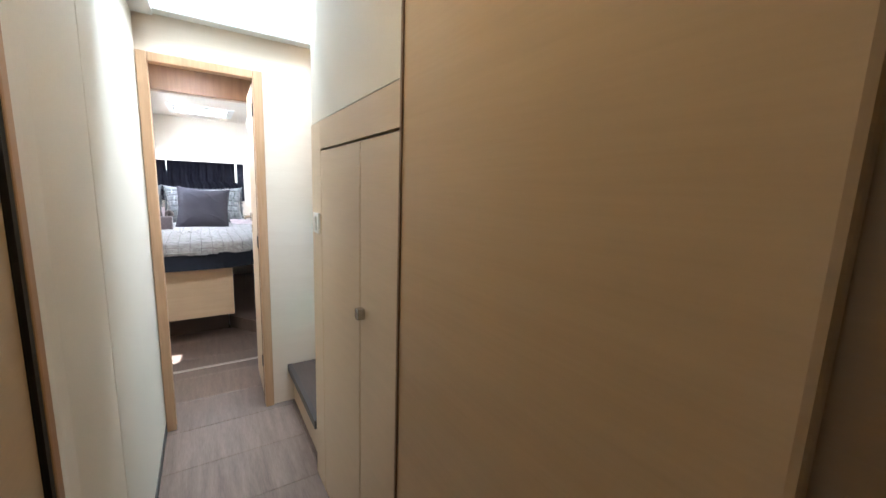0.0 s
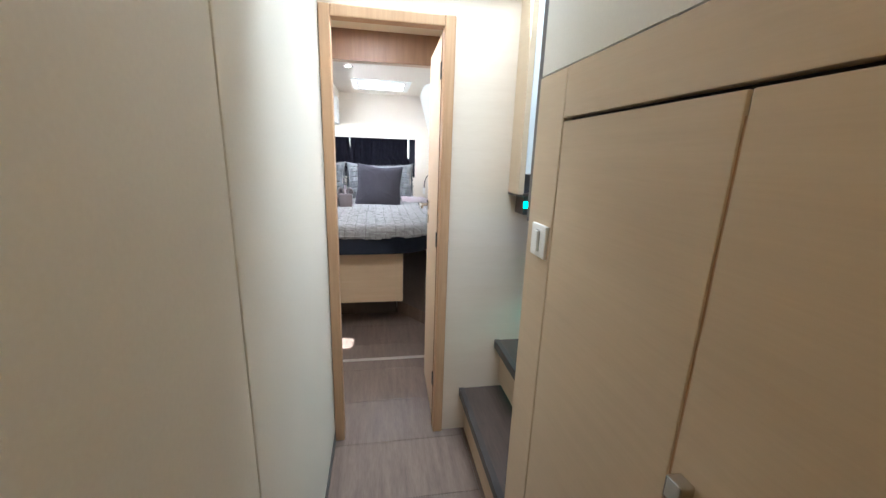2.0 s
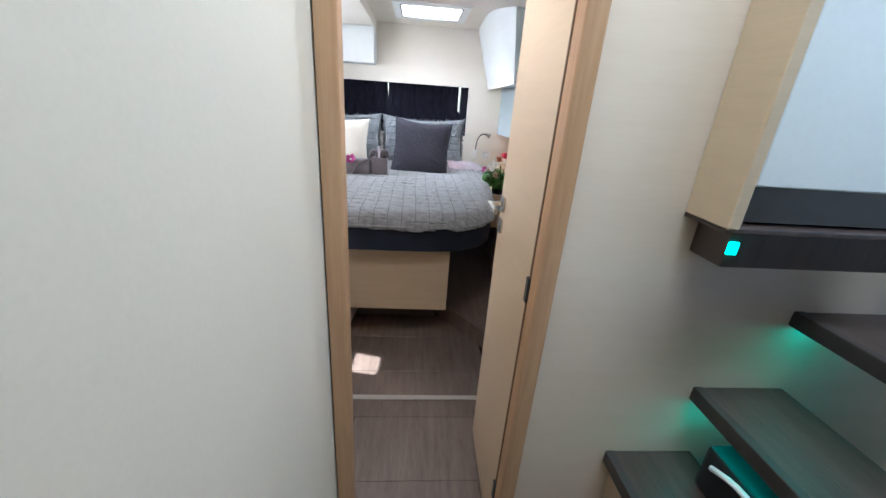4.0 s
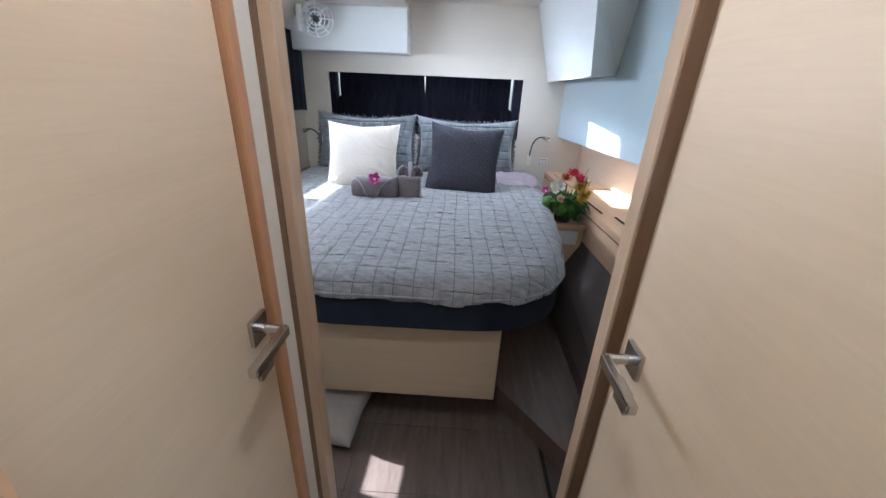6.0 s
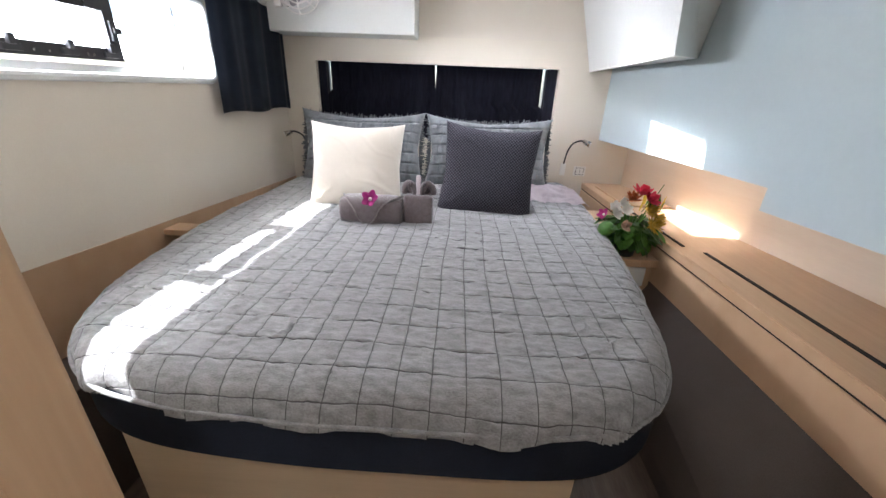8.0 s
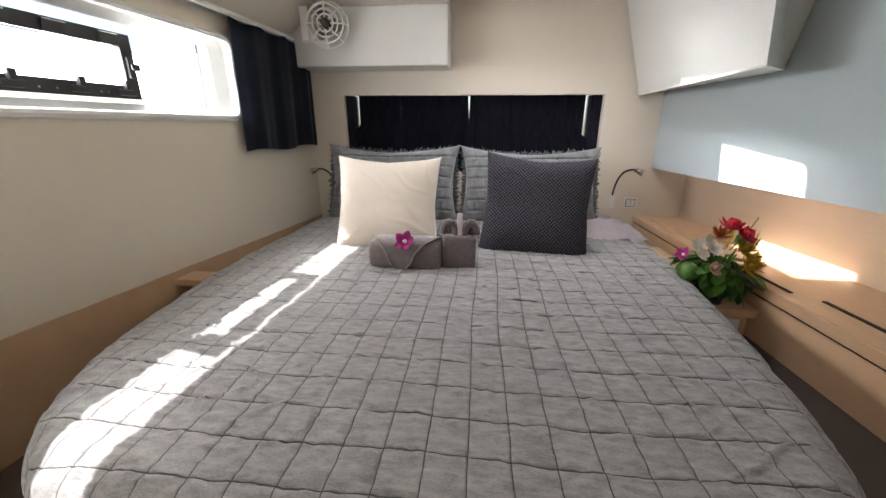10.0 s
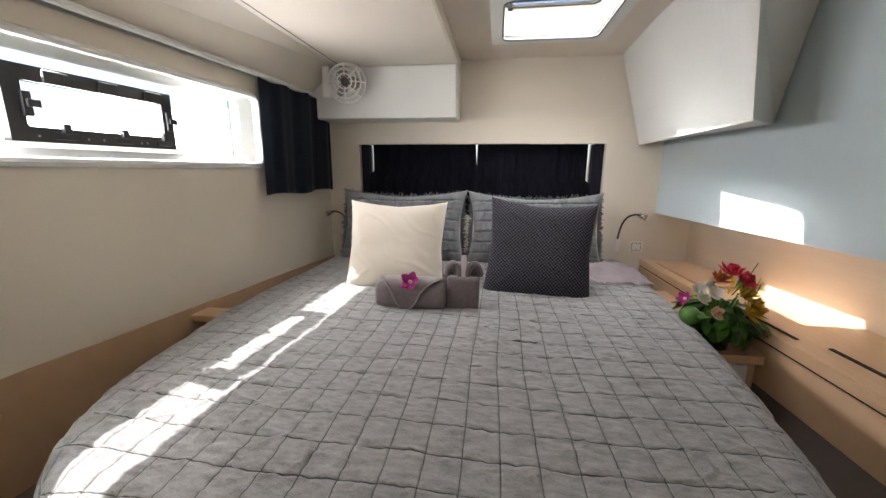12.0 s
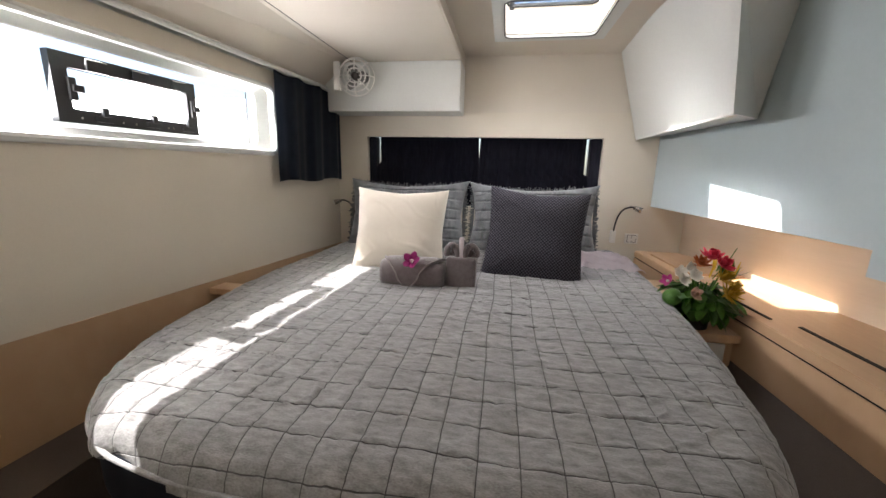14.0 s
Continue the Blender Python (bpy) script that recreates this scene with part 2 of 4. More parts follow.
def rounded_rect(w, h, r, n=5):
    """Points of a rounded rectangle round the origin."""
    out = []
    for cx, cy, a0 in ((w / 2 - r, h / 2 - r, 0), (-w / 2 + r, h / 2 - r, 90), (-w / 2 + r, -h / 2 + r, 180), (w / 2 - r, -h / 2 + r, 270)):
        for k in range(n + 1):
            a = radians(a0 + 90 * k / n)
            out.append((cx + r * math.cos(a), cy + r * math.sin(a)))
    return out


def holed(u0, u1, v0, v1, hole, depth, m, lip=0.0):
    """A slab in the plane of m (u, v, depth) with a hole given by its loop of points."""
    cx, cy = sum(p[0] for p in hole) / len(hole), sum(p[1] for p in hole) / len(hole)
    outer = []
    for x, y in hole:
        dx, dy = x - cx, y - cy
        s = min(((u1 - cx) / dx if dx > 1e-9 else (u0 - cx) / dx if dx < -1e-9 else 1e9), ((v1 - cy) / dy if dy > 1e-9 else (v0 - cy) / dy if dy < -1e-9 else 1e9))
        outer.append((cx + dx * s, cy + dy * s))
    corners = [(u1, v1), (u0, v1), (u0, v0), (u1, v0)]
    for c in corners:
        k = min(range(len(outer)), key=lambda i: (outer[i][0] - c[0]) ** 2 + (outer[i][1] - c[1]) ** 2)
        outer[k] = c
    bm = bmesh.new()
    fr_o = [bm.verts.new(m @ Vector((x, y, 0))) for x, y in outer]
    fr_i = [bm.verts.new(m @ Vector((x, y, 0))) for x, y in hole]
    bk_o = [bm.verts.new(m @ Vector((x, y, -depth))) for x, y in outer]
    bk_i = [bm.verts.new(m @ Vector((x, y, -depth))) for x, y in hole]
    n = len(hole)
    for i in range(n):
        j = (i + 1) % n
        bm.faces.new((fr_o[i], fr_o[j], fr_i[j], fr_i[i]))
        bm.faces.new((bk_o[j], bk_o[i], bk_i[i], bk_i[j]))
        bm.faces.new((fr_i[i], fr_i[j], bk_i[j], bk_i[i]))
        bm.faces.new((fr_o[j], fr_o[i], bk_o[i], bk_o[j]))
    return bm


def structure(name, label, category, bm, material, smooth=False):
    return tagged(link(name, bm, material, None, "", smooth), label, category, kind="structure")


# ---- corridor ----
LW, RW = 0.005, 0.645
structure("ground", "dark hull bottom under the raised floor boards", "hull", boxed(-1.6, 2.4, -1.4, 6.5, -0.12, -0.02), DARKHULL)
# Unseen end wall, added to close off the corridor.
structure("wall_corridor_end", "unseen plain cream wall added to close the corridor", "wall", boxed(-0.7, 1.4, -1.32, -1.25, -0.02, 2.3), CREAM)

wall_left = structure("wall_left", "cream vinyl corridor wall with one vertical seam", "wall", boxed(-0.06, LW - 0.016, 1.13, 2.76, -0.02, 2.3), OAK_EDGE)
bend = [(LW, 1.655), (LW - 0.014, 1.655), (LW - 0.014, 1.16), (0.045, 0.928), (0.077, 0.928), (0.062, 0.985), (0.043, 1.05), (0.025, 1.12), (0.012, 1.19), (LW, 1.27)]
part("wall_panel", prism(bend[::-1], 0.02, 2.168), CREAM, wall_left, "", False)
part("wall_panel", boxed(LW - 0.014, LW, 1.664, 2.745, 0.02, 2.168, 0.003), CREAM, wall_left)
structure("baseboard", "dark skirting strip along the corridor wall", "baseboard", boxed(LW - 0.01, LW + 0.004, 1.28, 2.745, -0.01, 0.05, 0.002), DARKGREY)

wall_left_near = structure("wall_left_near", "cream corridor wall beside a cabin door", "wall", boxed(-0.06, LW - 0.02, -1.25, 0.32, -0.02, 2.3), CREAM)
structure("wall_above_door", "cream wall strip over a cabin door", "wall", boxed(-0.06, LW - 0.02, 0.32, 1.125, 2.001, 2.3), CREAM)

door_left = tagged(thing("door_1", "pale oak cabin door, closed, in a brown wooden casing", "door", (-0.03, 1.03, 0)), kind="structure")


def leaf(door, bm, name="door_leaf", mat=None):
    off = door.location
    bmesh.ops.translate(bm, verts=bm.verts, vec=-off)
    return part(name, bm, mat or OAK, door)


leaf(door_left, boxed(0.03, 0.072, 0.37, 0.888, 0.02, 1.96, 0.002))
leaf(door_left, boxed(-0.05, 0.079, 0.902, 0.926, 0.0, 2.0, 0.004), "door_casing", OAK_UP)
leaf(door_left, boxed(0.06, 0.0745, 0.852, 0.88, 0.9, 0.99, 0.002), "strike_plate", STEEL)
leaf(door_left, boxed(-0.05, 0.022, 0.318, 0.36, 0.0, 2.0, 0.006), "door_casing", OAK_UP)
leaf(door_left, boxed(-0.05, 0.05, 0.362, 0.9, 1.965, 2.0, 0.006), "door_casing", OAK_UP)
leaf(door_left, boxed(-0.058, 0.0775, 0.8895, 0.9015, 0.0, 1.96), "door_shadow_gap", GAP)

# near wardrobe panel that stands proud of the cabinet wall
structure("wall_right_near", "broad pale oak panel standing proud of the corridor wall", "wall", boxed(0.52, 0.545, 0.372, 0.888, 0.0, 2.17, 0.006), OAK)
# Dark strip draws the shadow line along the panel's free edge.
part("edge_shade", boxed(0.5165, 0.5195, 0.881, 0.8885, 0.0, 2.17, 0.001), OAK_SHADE, bpy.data.objects["wall_right_near"])
structure("wall_right_end", "pale oak corridor panel with a dark slit under its top rail", "wall", boxed(0.547, 0.563, -1.25, 0.42, 0.0, 1.432, 0.003), OAK)
structure("wall_right_rail", "pale oak top rail of the corridor panel", "wall", boxed(0.547, 0.563, -1.25, 0.42, 1.444, 2.17, 0.003), OAK)
# Backing coloured near-black so the slits between panels look shaded.
structure("wall_right_back", "near-black backing that draws the slit shade behind the corridor panels", "wall", boxed(0.565, 0.66, -1.25, 0.90, 0.0, 2.3), GAP)

# cabinet wall on the stair side
cabinet_wall = thing("wall_cabinet", "pale oak built-in wall cabinet, flush doors below a dark slit", "cabinet", (RW, 1.45, 0))


def cab(name, bm, mat, label=""):
    bmesh.ops.translate(bm, verts=bm.verts, vec=-cabinet_wall.location)
    return part(name, bm, mat, cabinet_wall, label)


cab("carcass", boxed(RW + 0.0035, RW + 0.05, 0.92, 1.866, 0.0, 1.48), OAK_UP)
cab("slit_shadow", boxed(RW + 0.021, RW + 0.05, 1.016, 1.864, 1.482, 1.53), GAP)
cab("stile", boxed(RW, RW + 0.008, 0.9, 1.0135, 0.0, 1.505, 0.002), OAK)
knob_door = cab("cabinet_door", boxed(RW, RW + 0.008, 1.0155, 1.417, 0.02, 1.509, 0.002), OAK)
cab("cabinet_door", boxed(RW, RW + 0.008, 1.423, 1.8605, 0.02, 1.509, 0.002), OAK)
cab("stile", boxed(RW, RW + 0.05, 1.8655, 2.01, 0.0, 1.625, 0.004), OAK)
cab("top_rail", boxed(RW, RW + 0.05, 0.9, 1.864, 1.517, 1.625, 0.002), OAK)
kb = part("cabinet_knob", boxed(-0.024, 0.0, 1.375 - 1.45, 1.402 - 1.45, 0.972, 1.006, 0.003), STEEL, cabinet_wall, "square steel push knob")
structure("wall_right_upper", "cream wall panel above the oak cabinet", "wall", boxed(RW + 0.004, RW + 0.05, 0.9, 2.01, 1.63, 2.3), CREAM)


def switch(name, label, m, kind="light switch"):
    """A square rocker switch plate that faces -x before the pose m."""
    t = thing(name, label, kind)
    part("plate", boxed(-0.009, 0.0, -0.042, 0.042, -0.042, 0.042, 0.003), PLASTIC, t)
    # Dark plate draws the shade of the gap round the rocker.
    part("rocker_gap_shade", boxed(-0.0096, -0.0085, -0.0105, 0.0135, -0.0275, 0.0275), DARKGREY, t)
    bm = boxed(-0.016, -0.008, -0.009, 0.012, -0.026, 0.026, 0.002)
    part("rocker", bm, PLASTIC, t)
    t.matrix_world = m
    return t


switch("light_switch", "white square rocker switch on the oak cabinet end", pose(RW, 1.92, 1.222))

# bulkhead with the first doorway
BY = 2.72
bulk = structure("wall_bulkhead", "pale beige bulkhead wall with a narrow doorway", "wall", boxed(-0.3, 0.045, BY + 0.012, BY + 0.03, -0.02, 2.3), BULKHEAD)
part("wall_panel", boxed(0.515, 2.3, BY + 0.002, BY + 0.03, -0.02, 3.3), BULKHEAD, bulk)
part("wall_panel", boxed(0.045, 0.515, BY + 0.002, BY + 0.05, 1.962, 2.6), BULKHEAD, bulk)
door_first = tagged(thing("door_2", "open pale oak cabin door in an oak casing, steel lever handle", "door", (0.53, BY + 0.06, 0)), kind="structure")
leaf(door_first, boxed(0.008, 0.052, BY - 0.014, BY + 0.04, 0.0, 1.985, 0.005), "door_casing", OAK_UP)
leaf(door_first, boxed(0.508, 0.555, BY - 0.014, BY + 0.04, 0.0, 1.985, 0.005), "door_casing", OAK_UP)
leaf(door_first, boxed(0.053, 0.507, BY - 0.014, BY + 0.04, 1.94, 1.985, 0.005), "door_casing", OAK_UP)
LX = 0.512


def leaf_x(y):
    return LX + 0.025 * (y - BY)


leaf(door_first, prism([(leaf_x(BY + 0.047), BY + 0.047), (leaf_x(BY + 0.54), BY + 0.54), (leaf_x(BY + 0.54) + 0.034, BY + 0.54), (leaf_x(BY + 0.047) + 0.034, BY + 0.047)], 0.012, 1.95, 0.003), "door_leaf")
# Dark strip stands for the shade in the gap beside the hinges.
leaf(door_first, boxed(0.506, 0.545, BY + 0.0405, BY + 0.046, 0.0, 1.95), "hinge_gap_shade", OAK_SHADE)
for z in (0.25, 1.0, 1.75):
    leaf(door_first, boxed(0.502, 0.516, BY + 0.036, BY + 0.056, z, z + 0.07, 0.002), "hinge", BLACK)


def lever(parent, x, y, z, side, toward):
    """A square-rose lever handle on a door face that looks along side * x; the grip points along toward * y."""
    o = parent.location
    rose = part("rose", boxed(min(x, x + side * 0.009), max(x, x + side * 0.009), y - 0.026, y + 0.026, z - 0.026, z + 0.026, 0.003, off=o), STEEL, parent, "square steel handle rose")
    part("key_rose", boxed(min(x, x + side * 0.009), max(x, x + side * 0.009), y - 0.024, y + 0.024, z - 0.105, z - 0.055, 0.003, off=o), STEEL, parent, "square steel lock rose")
    bm = cylinder((x, y, z), (x + side * 0.055, y, z), 0.009)
    add(bm, boxed(min(x + side * 0.046, x + side * 0.062), max(x + side * 0.046, x + side * 0.062), min(y, y + toward * 0.115), max(y, y + toward * 0.115), z - 0.009, z + 0.009, 0.003))
    bmesh.ops.translate(bm, verts=bm.verts, vec=-o)
    part("lever", bm, STEEL, parent, "bright steel lever handle")


lever(door_first, leaf_x(BY + 0.485), BY + 0.485, 1.15, -1, -1)

# vestibule between the doorways
VL, VR, OY = -0.15, 0.64, 3.475
SL = -0.20
structure("wall_vestibule_left", "cream wall strip beside the washroom door", "wall", boxed(SL - 0.05, SL, 3.25, OY, -0.02, 2.12), CREAM)
structure("wall_vestibule_right", "pale oak wall behind the opened door", "wall", boxed(VR, VR + 0.04, BY + 0.05, OY + 0.05, -0.02, 2.12), OAK)
door_wash = tagged(thing("door_3", "closed pale oak washroom door with a steel lever handle", "door", (VL, 3.2, 0)), kind="structure")
leaf(door_wash, boxed(VL - 0.03, VL + 0.004, BY + 0.045, 3.262, 0.012, 1.95, 0.003))
leaf(door_wash, boxed(VL - 0.09, VL + 0.018, 3.265, 3.295, 0.0, 1.98, 0.006), "door_casing", OAK_EDGE)
leaf(door_wash, boxed(VL - 0.03, VL + 0.004, BY + 0.045, 3.264, 1.955, 2.12, 0.003), "head_panel", OAK)
lever(door_wash, VL + 0.004, 3.222, 1.155, 1, -1)
switch("light_switch", "white square rocker switch beside the cabin opening", pose(VR, 3.4, 1.4))
trim = tagged(thing("trim", "solid oak frame round the wide cabin opening", "door frame", (0.2, OY, 0)), kind="structure")
leaf(trim, boxed(SL - 0.05, SL + 0.038, OY, OY + 0.055, 0.0, 2.12, 0.004), "frame_post", FRAMEOAK)
leaf(trim, boxed(0.6, VR + 0.06, OY, OY + 0.055, 0.0, 2.12, 0.004), "frame_post", FRAMEOAK)
leaf(trim, boxed(SL + 0.039, 0.599, OY, OY + 0.07, 1.955, 2.12, 0.004), "frame_header", FRAMEOAK)
# Thin fronts on posts and header: their shade is put in the colour.
leaf(trim, boxed(0.606, VR + 0.0, OY - 0.006, OY - 0.0005, 0.0, 1.954), "frame_face_shade", OAK_SHADE)
leaf(trim, boxed(SL, SL + 0.013, OY - 0.006, OY - 0.0005, 0.0, 1.954), "frame_face_shade", OAK_SHADE)
leaf(trim, boxed(SL, VR, OY - 0.006, OY - 0.0005, 1.9545, 2.119), "frame_face_shade", OAK_SHADE)
structure("threshold", "pale metal threshold strip across the cabin opening", "threshold", boxed(SL + 0.039, 0.599, OY - 0.01, OY + 0.02, -0.005, 0.004, 0.001), SILL)

# ceilings
structure("ceiling_corridor", "warm white corridor ceiling", "ceiling", boxed(-0.3, 0.7, -1.3, 1.95, 2.17, 2.24), HEADLINER)
structure("ceiling_vestibule", "warm white ceiling between the doorways", "ceiling", boxed(-0.25, 0.75, BY + 0.051, OY + 0.07, 2.12, 2.2), HEADLINER)
# Unseen slabs over the ceilings, added to block the sun.
structure("sun_blocker", "unseen deck slab added over the cabins to block sun", "ceiling", boxed(-1.7, 0.03, -1.4, BY + 0.8, 2.245, 2.33), WHITE)
structure("sun_blocker_b", "unseen deck slab added over the corridor to block sun", "ceiling", boxed(0.03, 2.4, -1.4, 1.94, 2.245, 2.33), WHITE)
# Closed white shaft, added to stop the sun and bounce the companionway lamp.
structure("shaft_top", "white shaft top added over the companionway to block sun", "ceiling", boxed(-0.1, 2.5, 1.9, 2.9, 3.35, 3.42), WHITE)
structure("shaft_side_left", "white light-shaft side added above the corridor", "wall", boxed(-0.06, 0.03, 1.95, BY, 2.34, 3.35), WHITE)
structure("shaft_side_near", "white light-shaft side added above the cabinet", "wall", boxed(0.03, 2.4, 1.9, 1.95, 2.33, 3.35), WHITE)
structure("shaft_end", "white light-shaft end added beyond the stairs", "wall", boxed(2.35, 2.42, 1.9, 2.9, -0.02, 3.35), WHITE)
for i, (z, d) in enumerate(((2.16, 0.0), (2.225, 0.03), (2.29, 0.06))):
    structure("trim_companionway", "white stepped moulding round the companionway opening", "trim", boxed(0.03, 2.3, BY - 0.075 + d, BY, z, z + 0.045, 0.006), WHITE)
structure("trim_corridor_edge", "white moulded edge of the corridor ceiling", "trim", boxed(-0.02, 0.09, 1.95, BY, 2.15, 2.24, 0.01), WHITE)

# ---- stairs ----
stairs = thing("companionway_stairs", "steep boat steps with dark laminate treads, teal light beneath", "stairs", (0.9, 2.4, 0))


def st(name, bm, mat, label=""):
    bmesh.ops.translate(bm, verts=bm.verts, vec=-stairs.location)
    return part(name, bm, mat, stairs, label)


TREADS = ((0.647, 0.247), (0.822, 0.515), (1.025, 0.764), (1.225, 1.019), (1.43, 1.28))
for i, (x, z) in enumerate(TREADS):
    tr = st("tread", boxed(x, x + 0.27, 2.03, BY, z - 0.035, z, 0.005), TREADM)
    st("nosing", boxed(x - 0.006, x + 0.022, 2.031, BY - 0.001, z - 0.041, z + 0.003, 0.004), NOSING, "dark brown step nosing")
    if i < 2:
        st("riser", boxed(x + 0.03, x + 0.045, 2.03, BY, z - 0.235 if i else 0.0, z - 0.036), OAK, "pale oak riser")
st("side_panel", boxed(RW + 0.055, 2.3, 2.012, 2.029, 0.0, 1.2), DARKGREY)
for x, z in TREADS[1:4]:
    led = thing("step_light", "teal led light strip under a stair tread", "led light", group="step lights")
    part("strip", boxed(x + 0.04, x + 0.07, 2.45, 2.72, z - 0.046, z - 0.038, 0.002), TEAL, led)
caddy = thing("storage_crate", "dark crate with a teal-lit white handle on the stair", "crate", (1.05, 2.5, 0.516))
part("crate_body", boxed(-0.02, 0.14, -0.2, 0.12, 0.0, 0.14, 0.01), BLACK, caddy)
part("crate_handle", tube([(-0.03, -0.12 + 0.2 * k / 8, 0.10 + 0.03 * math.sin(math.pi * k / 8)) for k in range(9)], 0.008), PLASTIC, caddy)

hung = thing("wall_cupboard", "white wall cupboard with tan side and dark grey base shelf", "cupboard", (0.87, BY, 1.2))


def hc(name, bm, mat, label=""):
    bmesh.ops.translate(bm, verts=bm.verts, vec=-hung.location)
    return part(name, bm, mat, hung, label)


hc("side", boxed(0.832, 0.858, BY - 0.13, BY, 1.27, 2.15, 0.003), OAK)
hc("door", boxed(0.859, 1.3, BY - 0.128, BY - 0.108, 1.362, 2.15, 0.004), WHITE, "white lacquered cupboard door")
hc("recess", boxed(0.859, 1.3, BY - 0.10, BY - 0.005, 1.285, 1.36), DARKGREY)
hc("shelf", boxed(0.832, 1.3, BY - 0.13, BY, 1.265, 1.279, 0.003), TREADM)
hc("base", boxed(0.872, 1.3, BY - 0.1, BY, 1.18, 1.264, 0.004), TREADM)
hc("indicator", boxed(0.873, 0.894, BY - 0.106, BY - 0.099, 1.212, 1.24, 0.002), TEAL, "green lit switch button")
structure("wall_stair_side", "dark grey panel hanging beside the stairs", "wall", boxed(0.69, 1.2, 2.03, 2.14, 1.235, 2.55, 0.01), DARKGREY)

# ---- floor ----
floor = structure("floor", "grey-brown wood-look laminate floor boards", "floor", boxed(-1.25, 0.68, -1.25, 4.4, -0.06, -0.006), GAP)
y = -1.07
while y < 4.3:
    for x0, x1 in (((-0.05, 0.66),) if y < 3.3 else ((-1.2, -0.2), (-0.197, 0.66))):
        part("floor_board", boxed(x0, x1, y, min(y + 0.3385, 4.3), -0.02, 0.0, 0.0015, 1), FLOORING, floor)
    y += 0.34
structure("floor_stair_foot", "dark laminate floor beside the stair foot", "floor", boxed(0.661, 1.4, 2.03, 2.76, -0.03, -0.001), FLOORING)

# ---- cabin shell ----
HY = 6.262


def hull_x(y):
    return -1.385 + (y - 3.55) * 0.058


def panel_x(y):
    return 1.095 + 0.14 * (6.26 - y)


ang = math.degrees(math.atan2(0.058, 1))
WALL = Matrix.Translation((hull_x(3.55), 3.55, 0)) @ Matrix.Rotation(-radians(ang), 4, "Z") @ Matrix(((0, 0, 1, 0), (1, 0, 0, 0), (0, 1, 0, 0), (0, 0, 0, 1)))
W0, W1, WZ0, WZ1 = 0.33, 1.965, 1.478, 1.838
G0, G1, GZ0, GZ1 = 0.40, 1.91, 1.522, 1.806
hole = [(x + (W0 + W1) / 2, z + (WZ0 + WZ1) / 2) for x, z in rounded_rect(W1 - W0, WZ1 - WZ0, 0.05, 6)]
wall_hull = structure("wall_west", "cream cabin side wall with a long window recess", "wall", holed(0, 2.73, 0.8, 1.93, hole, 0.035, WALL), CREAM)
lip = []
for x, z in hole:
    lip.append(WALL @ Vector((x, z, 0.003)))
part("window_lip", tube(lip, 0.016, 8, True), WHITE, wall_hull, "rounded white rim of the window recess")
win = tagged(thing("window_1", "long frosted-bright hull window with an opening black-framed port", "window", (-1.42, 4.8, 1.64)), kind="structure")
hole2 = [(x + (G0 + G1) / 2, z + (GZ0 + GZ1) / 2) for x, z in rounded_rect(G1 - G0, GZ1 - GZ0, 0.035, 6)]


def wn_part(name, bm, mat, label="", m=None):
    if m:
        bmesh.ops.transform(bm, matrix=m, verts=bm.verts)
    bmesh.ops.translate(bm, verts=bm.verts, vec=-win.location)
    return part(name, bm, mat, win, label)


wn_part("window_reveal", holed(-0.2, 2.9, 1.3, 2.05, hole2, 0.02, WALL @ Matrix.Translation((0, 0, -0.076))), WHITE)
pane = wn_part("pane", boxed(W0 - 0.02, W1 + 0.02, WZ0 - 0.02, WZ1 + 0.02, -0.126, -0.120), GLASS, "clear window glass", WALL)
pane.visible_shadow = False
bm = bmesh.new()
rings = [[bm.verts.new((u, v, d)) for u, v in loop] for loop, d in ((hole, -0.0345), (hole2, -0.0755))]
for i in range(len(hole)):
    bm.faces.new((rings[0][i - 1], rings[0][i], rings[1][i], rings[1][i - 1]))
bmesh.ops.solidify(bm, geom=bm.faces[:], thickness=0.0015)
wn_part("reveal_lining", bm, WHITE, "white sloping window reveal", WALL)
# opening port
PU0, PU1, PZ0, PZ1 = 0.956, 1.512, 1.541, 1.768
PM = WALL @ Matrix.Translation(((PU0 + PU1) / 2, (PZ0 + PZ1) / 2, -0.082))
port = [(x, z) for x, z in rounded_rect(PU1 - PU0 - 0.094, PZ1 - PZ0 - 0.092, 0.008, 3)]
wn_part("port_frame", holed(-(PU1 - PU0) / 2, (PU1 - PU0) / 2, -(PZ1 - PZ0) / 2, (PZ1 - PZ0) / 2, port, 0.03, PM), BLACK, "black plastic port frame")
for u in (-0.14, 0.02, 0.19):
    wn_part("hinge", boxed(u - 0.035, u + 0.035, 0.066, 0.104, 0, 0.012, 0.003), BLACK, "", PM)
    wn_part("hinge_pin", cylinder((u - 0.033, 0.104, 0.008), (u + 0.033, 0.104, 0.008), 0.0035, None, 8), STEEL, "", PM)
for u in (-0.14, 0.05, 0.215):
    bm = boxed(u - 0.03, u + 0.03, -0.104, -0.082, 0, 0.014, 0.003)
    add(bm, boxed(u - 0.011, u + 0.011, -0.086, -0.052, 0.004, 0.022, 0.004))
    wn_part("catch", bm, BLACK, "", PM)
    for du in (-0.07, 0.07):
        wn_part("screw", cylinder((u + du, -0.096, 0.0), (u + du, -0.096, 0.002), 0.004, None, 8), STEEL, "", PM)
for u in (-0.228, 0.252):
    bm = boxed(u - 0.012, u + 0.012, -0.04, 0.035, 0, 0.012, 0.003)
    add(bm, boxed(u - 0.005, u + 0.03, -0.012, 0.012, 0.004, 0.02, 0.004))
    wn_part("latch", bm, BLACK, "", PM)
wn_part("pane_divider", boxed(1.885, 1.89, GZ0, GZ1, -0.119, -0.114), DARKGREY, "", WALL)

